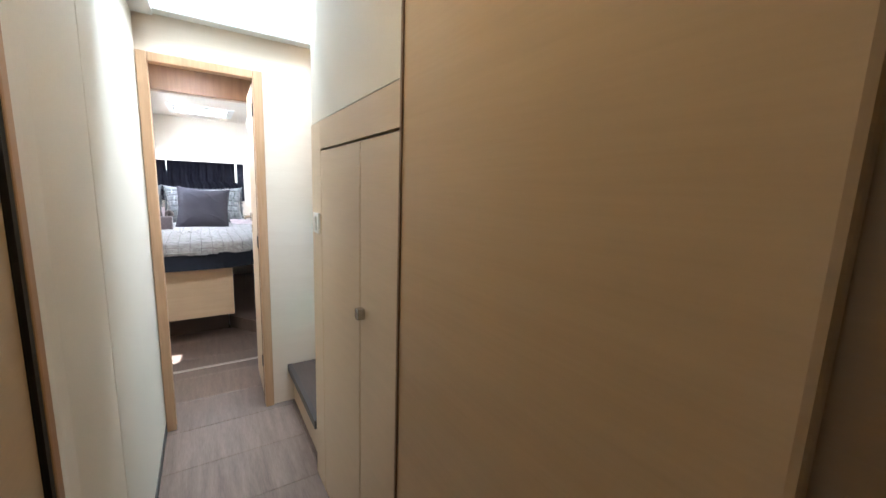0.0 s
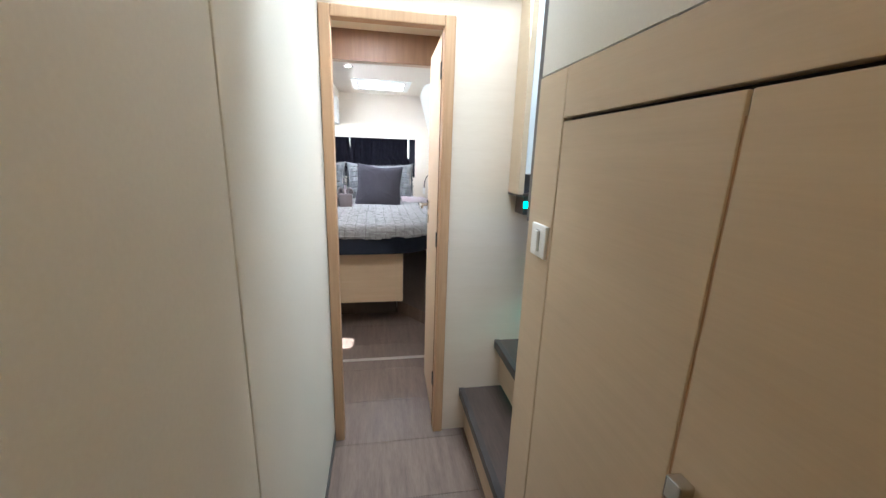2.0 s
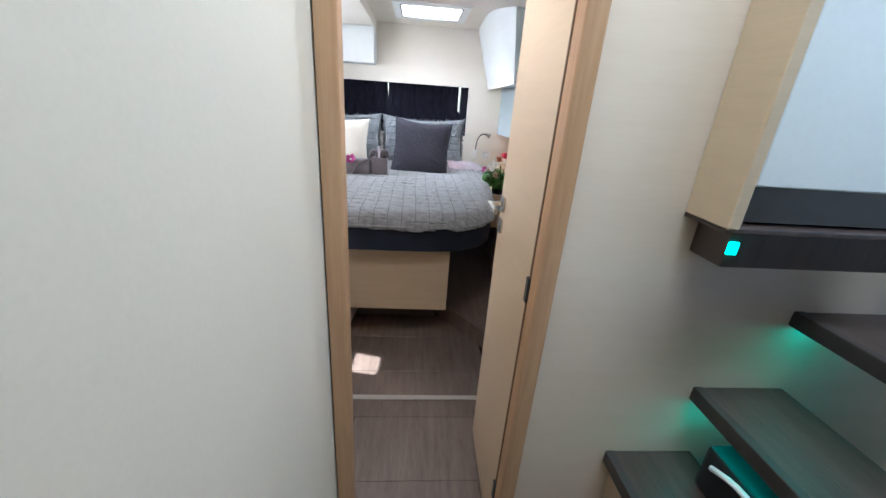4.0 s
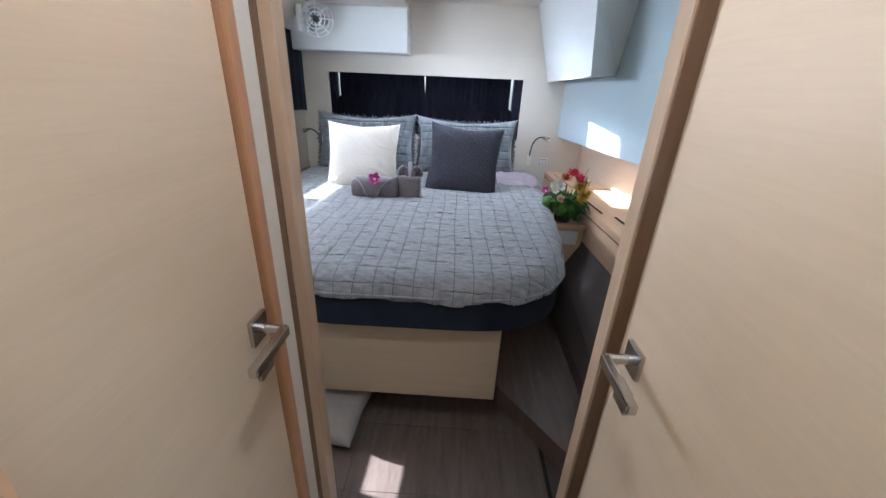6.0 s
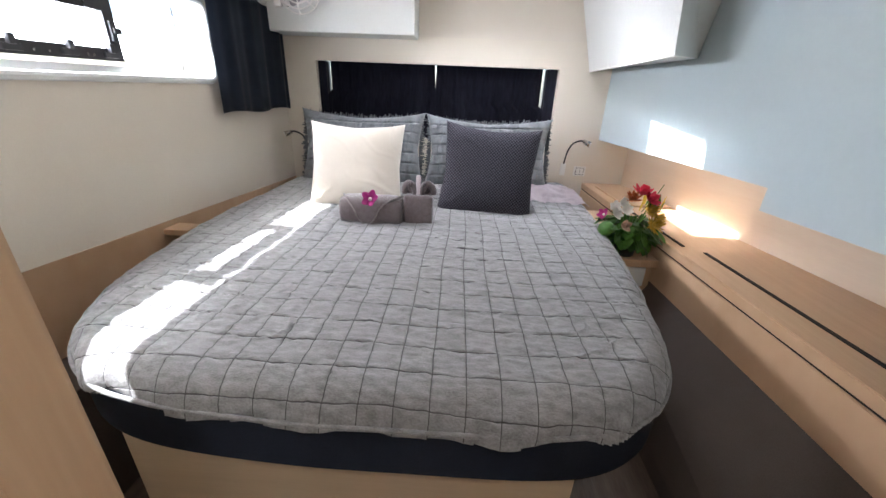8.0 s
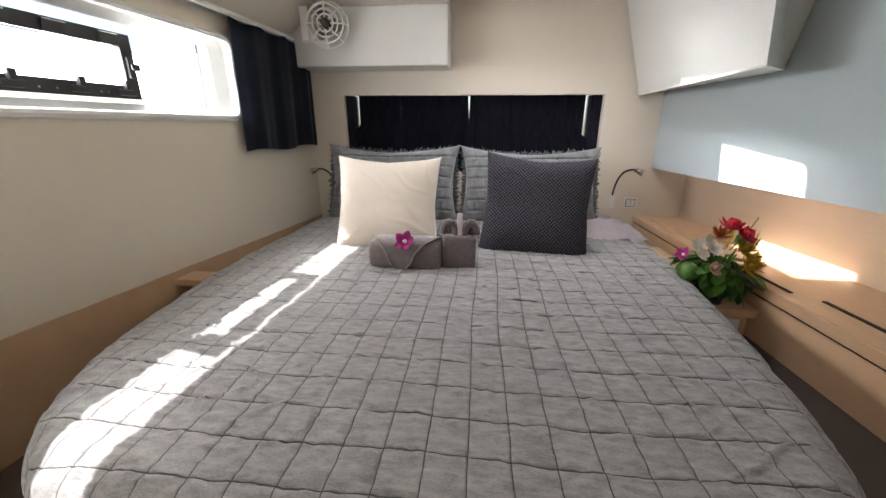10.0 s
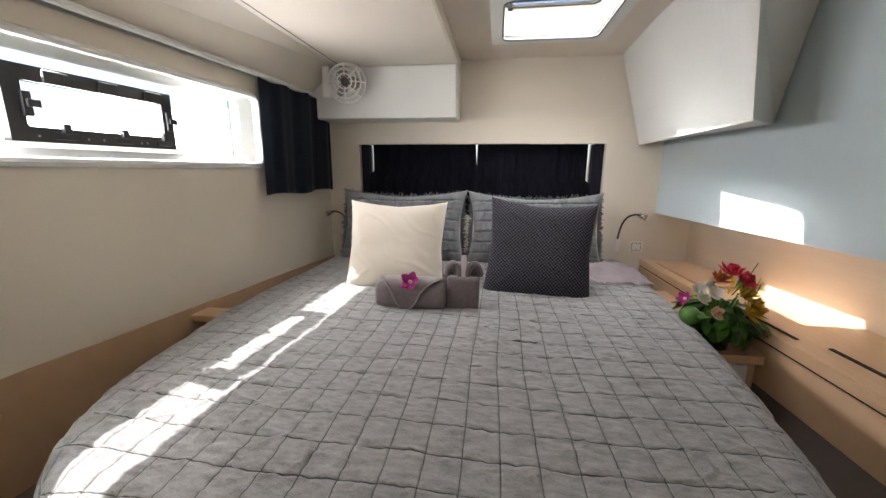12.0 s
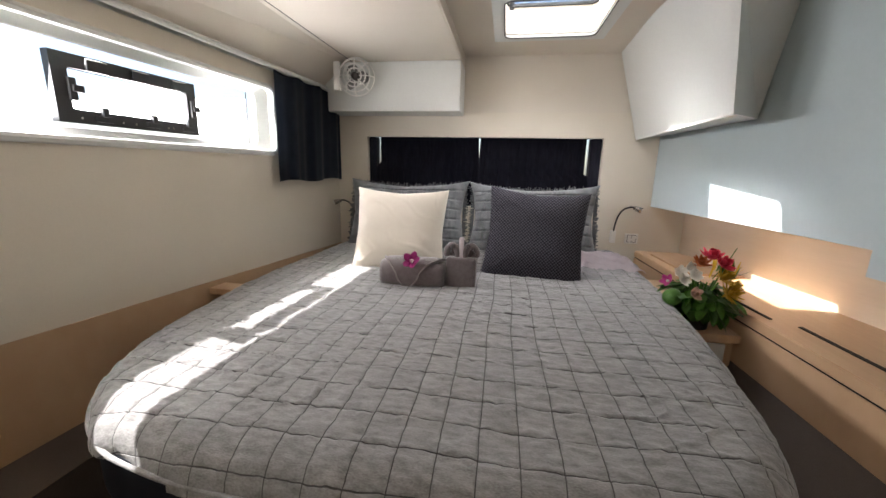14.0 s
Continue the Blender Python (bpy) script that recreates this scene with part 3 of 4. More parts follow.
# side wall above and below
structure("trim_rail", "white rounded curtain rail moulding along the cabin side", "trim", tube([(hull_x(y) + 0.055, y, 1.938) for y in (3.56, 4.5, 5.4, 6.02)], 0.013), WHITE)
structure("wall_west_upper", "cream slanting panel above the cabin window", "wall", prism([(-1.345, 3.56), (-1.19, 6.28), (-1.23, 6.28), (-1.385, 3.56)], 1.95, 2.2), HEADLINER)
bm = bmesh.new()
vs = [bm.verts.new(p) for p in ((-1.325, 3.56, 1.95), (-1.2, 6.28, 1.95), (-1.0, 6.28, 2.125), (-0.97, 3.56, 2.125), (-1.4, 3.56, 2.125), (-1.3, 6.28, 2.125))]
for f in ((0, 1, 2, 3), (0, 3, 4), (1, 5, 2), (3, 2, 5, 4), (0, 4, 5, 1)):
    bm.faces.new([vs[i] for i in f])
structure("wall_west_cove", "warm white sloping cove between cabin wall and ceiling", "wall", bm, HEADLINER)
structure("trim_dark_seam", "thin dark seam between cove and ceiling", "trim", tube([(-0.985, 3.56, 2.108), (-1.0, 6.04, 2.108)], 0.004, 6), DARKGREY)
structure("wall_west_lower", "oak lower side board beside the bed", "wall", prism([(hull_x(3.55) + 0.006, 3.56), (hull_x(6.27) + 0.006, 6.26), (hull_x(6.27) - 0.05, 6.26), (hull_x(3.55) - 0.05, 3.56)], 0.3, [0.91, 0.80, 0.80, 0.91]), OAK_LAID)
structure("wall_west_foot", "dark lining at the hull foot", "wall", prism([(-1.15, 3.56), (-1.1, 6.27), (-1.5, 6.27), (-1.5, 3.56)], -0.02, 0.52), DARKHULL)
# Out of view; added to keep outside light from leaking in below the window.
structure("hull_blocker", "unseen hull side added below the window to block light", "wall", prism([(-1.5, 3.4), (-1.38, 6.4), (-1.42, 6.4), (-1.54, 3.4)], -0.1, 1.42), WHITE)
shelf = thing("side_shelf", "small oak shelf block on the side board", "shelf", (-1.21, 4.98, 0.825))
part("shelf_board", boxed(-0.095, 0.03, -0.05, 0.05, -0.03, 0.0, 0.004), OAK_LAID, shelf)

# cabin front walls either side of the opening
structure("wall_cabin_front_left", "cream cabin wall beside the opening", "wall", boxed(-1.45, VL - 0.051, OY + 0.0, OY + 0.06, -0.02, 2.25), CREAM)
structure("wall_cabin_front_right", "cream cabin wall beside the opening", "wall", boxed(VR + 0.062, 1.75, OY + 0.0, OY + 0.06, -0.02, 2.25), CREAM)

# head wall
hw = [(x - 0.125, z + 1.385) for x, z in rounded_rect(1.724, 0.506, 0.006, 2)]
HEADM = Matrix.Translation((0, HY, 0)) @ Matrix(((1, 0, 0, 0), (0, 0, -1, 0), (0, 1, 0, 0), (0, 0, 0, 1)))
wall_head = structure("wall_north", "cream padded head wall board with a wide window opening", "wall", holed(-1.36, 1.5, -0.02, 1.808, hw, 0.06, HEADM.copy()), CREAM)
structure("wall_north_upper", "warm white upper head wall", "wall", boxed(-1.4, 1.6, HY + 0.012, HY + 0.06, 1.809, 2.25), HEADLINER)
win2 = tagged(thing("window_2", "wide dark-framed window behind the bed head", "window", (-0.125, HY + 0.1, 1.385)), kind="structure")
bm = boxed(-0.862, -0.80, -0.01, 0.03, -0.253, 0.253, 0.004)
part("window_frame", bm, BLACK, win2)
part("window_frame", boxed(0.785, 0.862, -0.01, 0.03, -0.253, 0.253, 0.004), BLACK, win2)
part("side_drape", boxed(-0.872, -0.806, -0.055, -0.045, -0.26, 0.262, 0.003), BLACKCLOTH, win2)
part("side_drape", boxed(0.79, 0.872, -0.055, -0.045, -0.26, 0.262, 0.003), BLACKCLOTH, win2)
p2 = part("pane", boxed(-0.85, 0.85, 0.032, 0.038, -0.25, 0.25), GLASS, win2)
p2.visible_shadow = False


def drape(name, label, x0, x1, z0, z1, material, amp, waves, left=None, right=None, m=None, hook=0.0):
    """A hanging curtain in the xz plane with vertical folds."""
    bm = bmesh.new()
    nu, nv = int(waves * 14), 18
    g = []
    rnd = random.Random(len(label) % 7 + 3)
    ph = [rnd.uniform(-0.5, 0.5) for _ in range(40)]
    for j in range(nv + 1):
        v = j / nv
        z = z1 + (z0 - z1) * v
        a = x0 + (left(v) if left else 0)
        b = x1 + (right(v) if right else 0)
        row = []
        for i in range(nu + 1):
            u = i / nu
            k = u * waves
            w = math.sin(2 * math.pi * k + ph[int(k)] * 0.8 + 0.5 * v) + 0.35 * math.sin(2 * math.pi * k * 2.3 + 1 + v)
            d = amp * w * (0.55 + 0.45 * v)
            zz = z + (0.008 * math.sin(2 * math.pi * k * 0.5) if j == nv else 0) - (hook * (1 - v) * abs(math.sin(math.pi * k)))
            row.append(bm.verts.new((a + (b - a) * u + 0.2 * d, d, zz)))
        g.append(row)
    for j in range(nv):
        for i in range(nu):
            bm.faces.new((g[j][i], g[j][i + 1], g[j + 1][i + 1], g[j + 1][i]))
    bmesh.ops.solidify(bm, geom=bm.faces[:], thickness=0.003)
    ob = link(name, bm, material, smooth=True)
    if m:
        ob.matrix_world = m
    return tagged(ob, label, "curtain")


CM = pose(0, HY + 0.055, 0)
drape("curtain", "black-navy curtain drawn across the window behind the bed", -0.885, -0.138, 1.12, 1.66, BLACKCLOTH, 0.011, 8, left=lambda v: -0.014 - 0.06 * min(1, max(0, v - 0.42) / 0.1) ** 0.5, right=lambda v: 0.012 * min(v / 0.4, 1), m=CM)
drape("curtain", "black-navy curtain drawn across half the window", -0.122, 0.612, 1.12, 1.66, BLACKCLOTH, 0.011, 8, left=lambda v: -0.008 * min(v / 0.4, 1), right=lambda v: 0.022 + 0.07 * min(1, max(0, v - 0.5) / 0.1) ** 0.5, m=CM)
drape("curtain", "short navy cloth curtain hanging beside the hull window", 0, 0.75, 1.315, 1.93, NAVY, 0.013, 3.2, m=Matrix.Translation((-1.215, 5.45, 0)) @ Matrix.Rotation(radians(90 - ang), 4, "Z"), hook=0.014)

# cabin ceiling with the deck hatch
SX0, SX1, SY0, SY1, CZ = 0.02, 0.54, 5.36, 5.88, 2.185
CEIL = Matrix.Translation(((SX0 + SX1) / 2, (SY0 + SY1) / 2, CZ)) @ Matrix.Rotation(radians(180), 4, "X")
sq = rounded_rect(SX1 - SX0, SY1 - SY0, 0.045, 4)
structure("ceiling_cabin", "warm white cabin ceiling lining with a hatch opening", "ceiling", holed(-0.25 - 0.28, 1.7 - 0.28, 5.62 - 6.29, 5.62 - (OY + 0.06), sq, 0.06, CEIL), HEADLINER)
structure("ceiling_low", "lower cabin ceiling panel over the bed side", "ceiling", boxed(-1.5, -0.251, OY + 0.061, 6.29, 2.106, 2.26, 0.006), HEADLINER)
soffit = structure("soffit", "white box soffit above the bed head", "soffit", boxed(-1.3, -0.25, 6.03, HY + 0.02, 1.785, 2.105, 0.012), WHITE)
structure("trim_ceiling_seam", "thin raised seam along the ceiling step", "trim", tube([(-0.246, 3.6, 2.109), (-0.246, 6.03, 2.109)], 0.005, 6), HEADLINER)
# Added above the lining, out of view: sun enters by the hatch only.
structure("sun_blocker_cabin", "unseen deck slab added over the cabin, open at the hatch, to block sun", "ceiling", holed(-1.85, 1.5, 5.62 - 6.45, 5.62 - (OY - 0.7), rounded_rect(0.54, 0.54, 0.04, 4), 0.06, Matrix.Translation((0, 0, 0.09)) @ CEIL), WHITE)
hatch = tagged(thing("deck_hatch", "square deck hatch with pale frame and clear cover", "hatch", (0.28, 5.62, CZ)), kind="structure")
FLIP = Matrix.Rotation(radians(180), 4, "X")
sq_in = rounded_rect(0.50, 0.50, 0.04, 4)
part("hatch_trim", holed(-0.315, 0.315, -0.315, 0.315, rounded_rect(0.515, 0.515, 0.045, 4), 0.02, Matrix.Translation((0, 0, -0.012)) @ FLIP), WHITE, hatch)
part("hatch_well", holed(-0.275, 0.275, -0.275, 0.275, sq_in, 0.14, Matrix.Translation((0, 0, 0.008)) @ FLIP), HEADLINER, hatch)
part("hatch_gasket", tube([(x, y, -0.013) for x, y in rounded_rect(0.508, 0.508, 0.045, 4)], 0.004, 6, True), BLACK, hatch)
part("hatch_seal", holed(-0.262, 0.262, -0.262, 0.262, rounded_rect(0.47, 0.47, 0.03, 4), 0.014, Matrix.Translation((0, 0, 0.149)) @ FLIP), BLACK, hatch)
hp = part("hatch_cover", boxed(-0.26, 0.26, -0.26, 0.26, 0.165, 0.175, 0.004), GLASS, hatch)
hp.visible_shadow = False
part("hatch_handle", boxed(-0.235, -0.21, 0.08, 0.12, 0.085, 0.15, 0.005), BLACK, hatch)

# right side: upper lacquer panel, locker and ledge
structure("wall_east", "cool grey-white lacquered side panel above the ledge", "wall", prism([(panel_x(6.26), 6.26), (panel_x(3.54), 3.54), (panel_x(3.54) + 0.02, 3.54), (panel_x(6.26) + 0.02, 6.26)], 1.18, 2.25), BLUEWHITE)
structure("wall_east_near", "cool grey-white lacquered lower strip that steps the panel down", "wall", prism([(panel_x(4.849), 4.849), (panel_x(3.54), 3.54), (panel_x(3.54) + 0.02, 3.54), (panel_x(4.849) + 0.02, 4.849)], 1.088, 1.18), BLUEWHITE)
structure("wall_east_underside", "underside of the side panel", "wall", prism([(panel_x(6.26) + 0.021, 6.26), (panel_x(3.55) + 0.021, 3.55), (panel_x(3.55) + 0.27, 3.55), (panel_x(6.26) + 0.27, 6.26)], 1.2, 1.23), HEADLINER)
structure("wall_east_lower", "cream wall strip behind the ledge", "wall", prism([(panel_x(6.26) + 0.23, 6.26), (panel_x(3.55) + 0.23, 3.55), (panel_x(3.55) + 0.27, 3.55), (panel_x(6.26) + 0.27, 6.26)], -0.02, 1.2), BULKHEAD)
locker = tagged(thing("overhead_locker", "white overhead locker with a slanting front along the cabin side", "locker", (1.0, 5.7, 1.64)), "white overhead locker with a slanting front along the cabin side", "locker")
bm = bmesh.new()
NU, NV = 44, 20
near_low, near_high, far_back = Vector((1.205, 5.44, 1.668)), Vector((1.222, 5.313, 2.184)), Vector((panel_x(6.26) - 0.004, 6.258, 0))
face = []
for i in range(NU + 1):
    u = i / NU
    lo = Vector((0.94 + 0.024 * u, 6.258 - 1.09 * u, 1.632 + 0.022 * u))
    hi = Vector((0.785 - 0.06 * u + 0.185 * u ** 8, 6.258 - 1.09 * u, 2.184))
    bl, bh = Vector((far_back.x, far_back.y, 1.655)).lerp(near_low, u), Vector((far_back.x, far_back.y, 2.184)).lerp(near_high, u)
    ring = [lo.lerp(hi, k / NV) for k in range(NV + 1)] + [bh, bl]
    face.append([bm.verts.new(p - locker.location) for p in ring])
for i in range(NU):
    n = len(face[0])
    for k in range(n):
        bm.faces.new((face[i][k], face[i][(k + 1) % n], face[i + 1][(k + 1) % n], face[i + 1][k]))
bm.faces.new(face[0])
bm.faces.new(face[-1])
sharp = [e for e in bm.edges if e.calc_face_angle(0) > 0.6]
bmesh.ops.bevel(bm, geom=sharp, offset=0.01, segments=3, affect="EDGES")
part("locker_body", bm, WHITE, locker)
part("bottom_trim", tube([Vector((0.942 + 0.024 * k / 10, 6.25 - 1.08 * k / 10, 1.632 + 0.022 * k / 10)) - locker.location for k in range(11)], 0.006, 8), PLASTIC, locker, "rounded white edge trim", True)

ledge = thing("side_ledge", "pale oak side ledge with flush lids and a dark front groove", "ledge", (1.1, 5.0, 0.84))


def lg(name, bm, mat, label=""):
    bmesh.ops.translate(bm, verts=bm.verts, vec=-ledge.location)
    return part(name, bm, mat, ledge, label)


def strip(xa, xb, y0, y1, z0, z1, bevel=0.0, slant=0.0):
    """A plan strip between two lines x(y)."""
    return prism([(xa(y0), y0), (xb(y0), y0), (xb(y1), y1), (xa(y1), y1)], z0, z1, bevel)


edge_x = lambda y: 1.03 + 0.04 * (6.2 - y)
lg("top", strip(edge_x, lambda y: panel_x(y) + 0.229, 3.56, 6.255, 0.816, 0.86, 0.004), OAK_LAID)
lg("groove", strip(lambda y: edge_x(y) + 0.006, lambda y: 1.2, 3.56, 6.255, 0.809, 0.8155), GAP)
lg("front_panel", strip(edge_x, lambda y: edge_x(y) + 0.02, 3.56, 6.255, 0.63, 0.8085, 0.003), OAK_LAID)
lg("lid", strip(lambda y: 1.142 + 0.05 * (5.0 - y), lambda y: panel_x(y) + 0.21, 5.62, 6.12, 0.861, 0.872, 0.002), OAK_LAID)
# Flat dark strips: the shade inside the slots is in the colour.
lg("finger_slot_shade", strip(lambda y: 1.128 + 0.05 * (5.0 - y), lambda y: 1.141 + 0.05 * (5.0 - y), 4.99, 5.5, 0.8605, 0.8645), GAP)
lg("finger_slot_shade", strip(lambda y: 1.188 + 0.055 * (4.92 - y), lambda y: 1.203 + 0.055 * (4.92 - y), 4.16, 4.925, 0.8605, 0.8645), GAP)
bm = bmesh.new()
lo_hi = [[bm.verts.new((x, y, z)) for x, z in ((0.905, 0.0), (0.905, 0.2), (edge_x(y) + 0.004, 0.629), (1.35, 0.629), (1.35, 0.0))] for y in (3.56, 6.255)]
for k in range(5):
    bm.faces.new((lo_hi[0][k], lo_hi[0][(k + 1) % 5], lo_hi[1][(k + 1) % 5], lo_hi[1][k]))
bm.faces.new(lo_hi[0])
bm.faces.new(lo_hi[1])
structure("wall_east_foot", "dark brown lining slanting up below the ledge", "wall", bm, DARKHULL)
platform = structure("platform", "raised grey-brown laminate floor beside the bed base", "floor", prism([(0.40, 4.32), (0.66, 3.965), (0.82, 3.74), (0.95, 3.56), (0.98, 3.56), (0.98, 6.2), (0.40, 6.2)], -0.02, 0.115), FLOORING)

night = thing("nightstand", "oak bedside shelf with a pale drawer front between bed and ledge", "nightstand", (0.95, 5.25, 0.76))
part("top", boxed(-0.16, 0.128, -0.212, 0.6, -0.036, 0.0, 0.004), OAK_LAID, night)
part("body", boxed(-0.15, 0.12, -0.18, 0.6, -0.3, -0.037), OAK_LAID, night)
part("drawer_front", boxed(-0.13, 0.085, -0.195, -0.181, -0.15, -0.05, 0.004), WHITE, night, "pale grey drawer front")

# ---- bed ----
bed = thing("bed", "double berth on a pale oak plinth with a dark blue mattress", "bed", (-0.16, 4.9, 0.0))
BX, BY0 = -0.16, 4.9
part("plinth", boxed(-0.6, 0.59, -0.89, 1.3, 0.225, 0.652, 0.004), OAK, bed, "pale oak bed base front")
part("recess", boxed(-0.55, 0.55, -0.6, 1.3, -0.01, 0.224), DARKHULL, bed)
part("hardware", boxed(-0.16, -0.12, -0.895, -0.888, 0.60, 0.612, 0.002), STEEL, bed)


OUTLINE = [(-1.10, 6.2), (-1.12, 5.84), (-1.15, 5.3), (-1.15, 4.95), (-1.125, 4.67), (-1.085, 4.42), (-1.03, 4.25), (-0.945, 4.115), (-0.81, 4.01), (-0.62, 3.95), (-0.3, 3.925), (0.0, 3.925),
           (0.3, 3.932), (0.47, 3.962), (0.595, 4.035), (0.675, 4.14), (0.722, 4.26), (0.76, 4.42), (0.795, 4.62), (0.825, 4.85), (0.86, 5.15), (0.89, 5.5), (0.90, 5.8), (0.90, 6.2)]


def smooth_line(pts, n=6):
    """Catmull-Rom through plan points."""
    out = []
    for i in range(len(pts) - 1):
        p = [Vector((*pts[min(max(i + k, 0), len(pts) - 1)], 0)) for k in (-1, 0, 1, 2)]
        for k in range(n):
            t = k / n
            q = 0.5 * (2 * p[1] + (p[2] - p[0]) * t + (2 * p[0] - 5 * p[1] + 4 * p[2] - p[3]) * t ** 2 + (3 * p[1] - p[0] - 3 * p[2] + p[3]) * t ** 3)
            out.append((q.x, q.y))
    return out + [pts[-1]]


RIM = smooth_line(OUTLINE)


def inset(pts, d):
    out = []
    for i, (x, y) in enumerate(pts):
        a, b = pts[max(i - 1, 0)], pts[min(i + 1, len(pts) - 1)]
        t = Vector((b[0] - a[0], b[1] - a[1])).normalized()
        out.append((x - t.y * d, y + t.x * d))
    return out


bm = prism([(x - BX, y - BY0) for x, y in inset(RIM, 0.012)], 0.655, 0.80)
bmesh.ops.bevel(bm, geom=[e for e in bm.edges if abs(e.verts[0].co.z - e.verts[1].co.z) < 1e-4], offset=0.03, segments=4, affect="EDGES")
part("mattress", bm, MATTRESS, bed, "dark blue mattress", True)


def quilt():
    """Grey quilted bedspread: a soft dome over the mattress with stitched squares, puckers and creases."""
    over, roll = 0.055, 0.095
    steps = (0.0032, 0.007, 0.0115, 0.0165, 0.022, 0.0275, 0.033, 0.0385)

    def lines(lo, hi, cell, half):
        """Grid lines that gather round each seam."""
        out = []
        for k in range(int(lo // cell), int(hi // cell) + 1):
            for d in (0, half) + steps:
                out += [(k * cell + d, d), (k * cell - d, d)] if d else [(k * cell, 0)]
        return sorted(q for q in out if lo <= q[0] <= hi)

    us, vs = lines(-1.17 - over, 0.95 + over, 0.078, 0.0011), lines(3.91 - over, 6.19, 0.094, 0.0016)
    nx, ny = len(us) - 1, len(vs) - 1
    X, Y = np.meshgrid([u[0] - 0.03 for u in us], [v[0] - 0.009 for v in vs])
    for j in range(ny + 1):
        for i in range(nx + 1):
            x, y = X[j, i], Y[j, i]
            X[j, i] = x - 0.016 * noise.noise(Vector((x * 2.2, y * 2.2, 0.3))) - 0.0016 * noise.noise(Vector((x * 14, y * 14, 0.3)))
            Y[j, i] = y - 0.016 * noise.noise(Vector((x * 2.0, y * 2.0, 7.3))) - 0.0016 * noise.noise(Vector((x * 14, y * 14, 7.3)))
    rim = np.array(RIM)
    a, b = rim[:-1], rim[1:]
    best = np.full(X.shape, 1e9)
    sgn = np.zeros(X.shape)
    nxv, nyv = np.zeros(X.shape), np.zeros(X.shape)
    for (ax, ay), (bx, by) in zip(a, b):
        ex, ey = bx - ax, by - ay
        ll = ex * ex + ey * ey
        s = np.clip(((X - ax) * ex + (Y - ay) * ey) / ll, 0, 1)
        dx, dy = X - ax - s * ex, Y - ay - s * ey
        d = np.hypot(dx, dy)
        side = np.sign(-(ex * (Y - ay) - ey * (X - ax)))
        m = d < best
        ln = math.sqrt(ll)
        best = np.where(m, d, best)
        nxv = np.where(m, ey / ln, nxv)
        nyv = np.where(m, -ex / ln, nyv)
        sgn = np.where(m, side, sgn)
    dist = best * sgn
    bm = bmesh.new()
    g = []
    for j in range(ny + 1):
        row = []
        for i in range(nx + 1):
            x, y, d = X[j, i], Y[j, i], dist[j, i]
            if d > over:
                row.append(None)
                continue
            px, py, z = x, y, 0.868 + 0.010 * math.cos(x + 0.13)
            s = d + roll
            if s > 0:
                k = s - roll * math.sin(min(s / roll, math.pi / 2))
                px, py = x - nxv[j, i] * k, y - nyv[j, i] * k
                z -= roll * (1 - math.cos(min(s / roll, math.pi / 2)))
                e = max(0, s - roll * math.pi / 2)
                z -= e
                w = 0.012 * (min(s / roll, 1.5)) ** 2 * noise.noise(Vector((x * 7, y * 7, 9)))
                px, py = px + nxv[j, i] * w, py + nyv[j, i] * w
            da, db = us[i][1], vs[j][1]
            dm = min(da, db)
            puff = (1 - math.exp(-(da / 0.005))) * (1 - math.exp(-(db / 0.005)))
            bump = 0.0014 * puff - 0.0010 * max(0, 1 - da / 0.0032) - 0.0026 * max(0, 1 - db / 0.0032)
            pk = noise.noise(Vector((x * 55 if db < da else x * 18, y * 55 if da < db else y * 18, 2))) * math.exp(-(dm / 0.025) ** 2)
            bump += 0.0032 * pk
            bump += 0.005 * noise.noise(Vector((x * 3, y * 3, 5))) + 0.004 * noise.noise(Vector((x * 8, y * 11, 1))) + 0.0040 * noise.noise(Vector((x * 13, y * 34, 3))) + 0.0030 * noise.noise(Vector((x * 30, y * 80, 6)))
            cr = noise.noise(Vector((x * 5 + 3, y * 9, 4)))
            bump += 0.006 * max(0, 1 - abs(cr) / 0.05) * max(0, noise.noise(Vector((x * 2, y * 2, 8)))) * 2
            row.append(bm.verts.new((px, py, z + bump)))
        g.append(row)
    thread = bmesh.new()
    for j in range(ny):
        for i in range(nx):
            q = (g[j][i], g[j][i + 1], g[j + 1][i + 1], g[j + 1][i])
            if all(q):
                if us[i][1] + us[i + 1][1] < 0.003 or vs[j][1] + vs[j + 1][1] < 0.003:
                    thread.faces.new([thread.verts.new(v.co) for v in q])
                else:
                    bm.faces.new(q)
    bmesh.ops.remove_doubles(thread, verts=thread.verts, dist=0.00001)
    return bm, thread


spread = thing("bedspread", "grey linen bedspread quilted in squares, lightly creased, on the berth", "bedspread")
cloth, seams = quilt()
part("quilted_cloth", cloth, QUILT, spread, "", True)
part("stitching", seams, THREAD, spread, "stitched seams, groove shade in their dark grey", True)
hem = [Vector((x, y, 0.803 + 0.004 * noise.noise(Vector((x * 9, y * 9, 2))))) for x, y in inset(RIM, 0.004)]
part("hem", tube(hem, 0.006, 6), QUILT, spread, "stitched rolled hem", True)


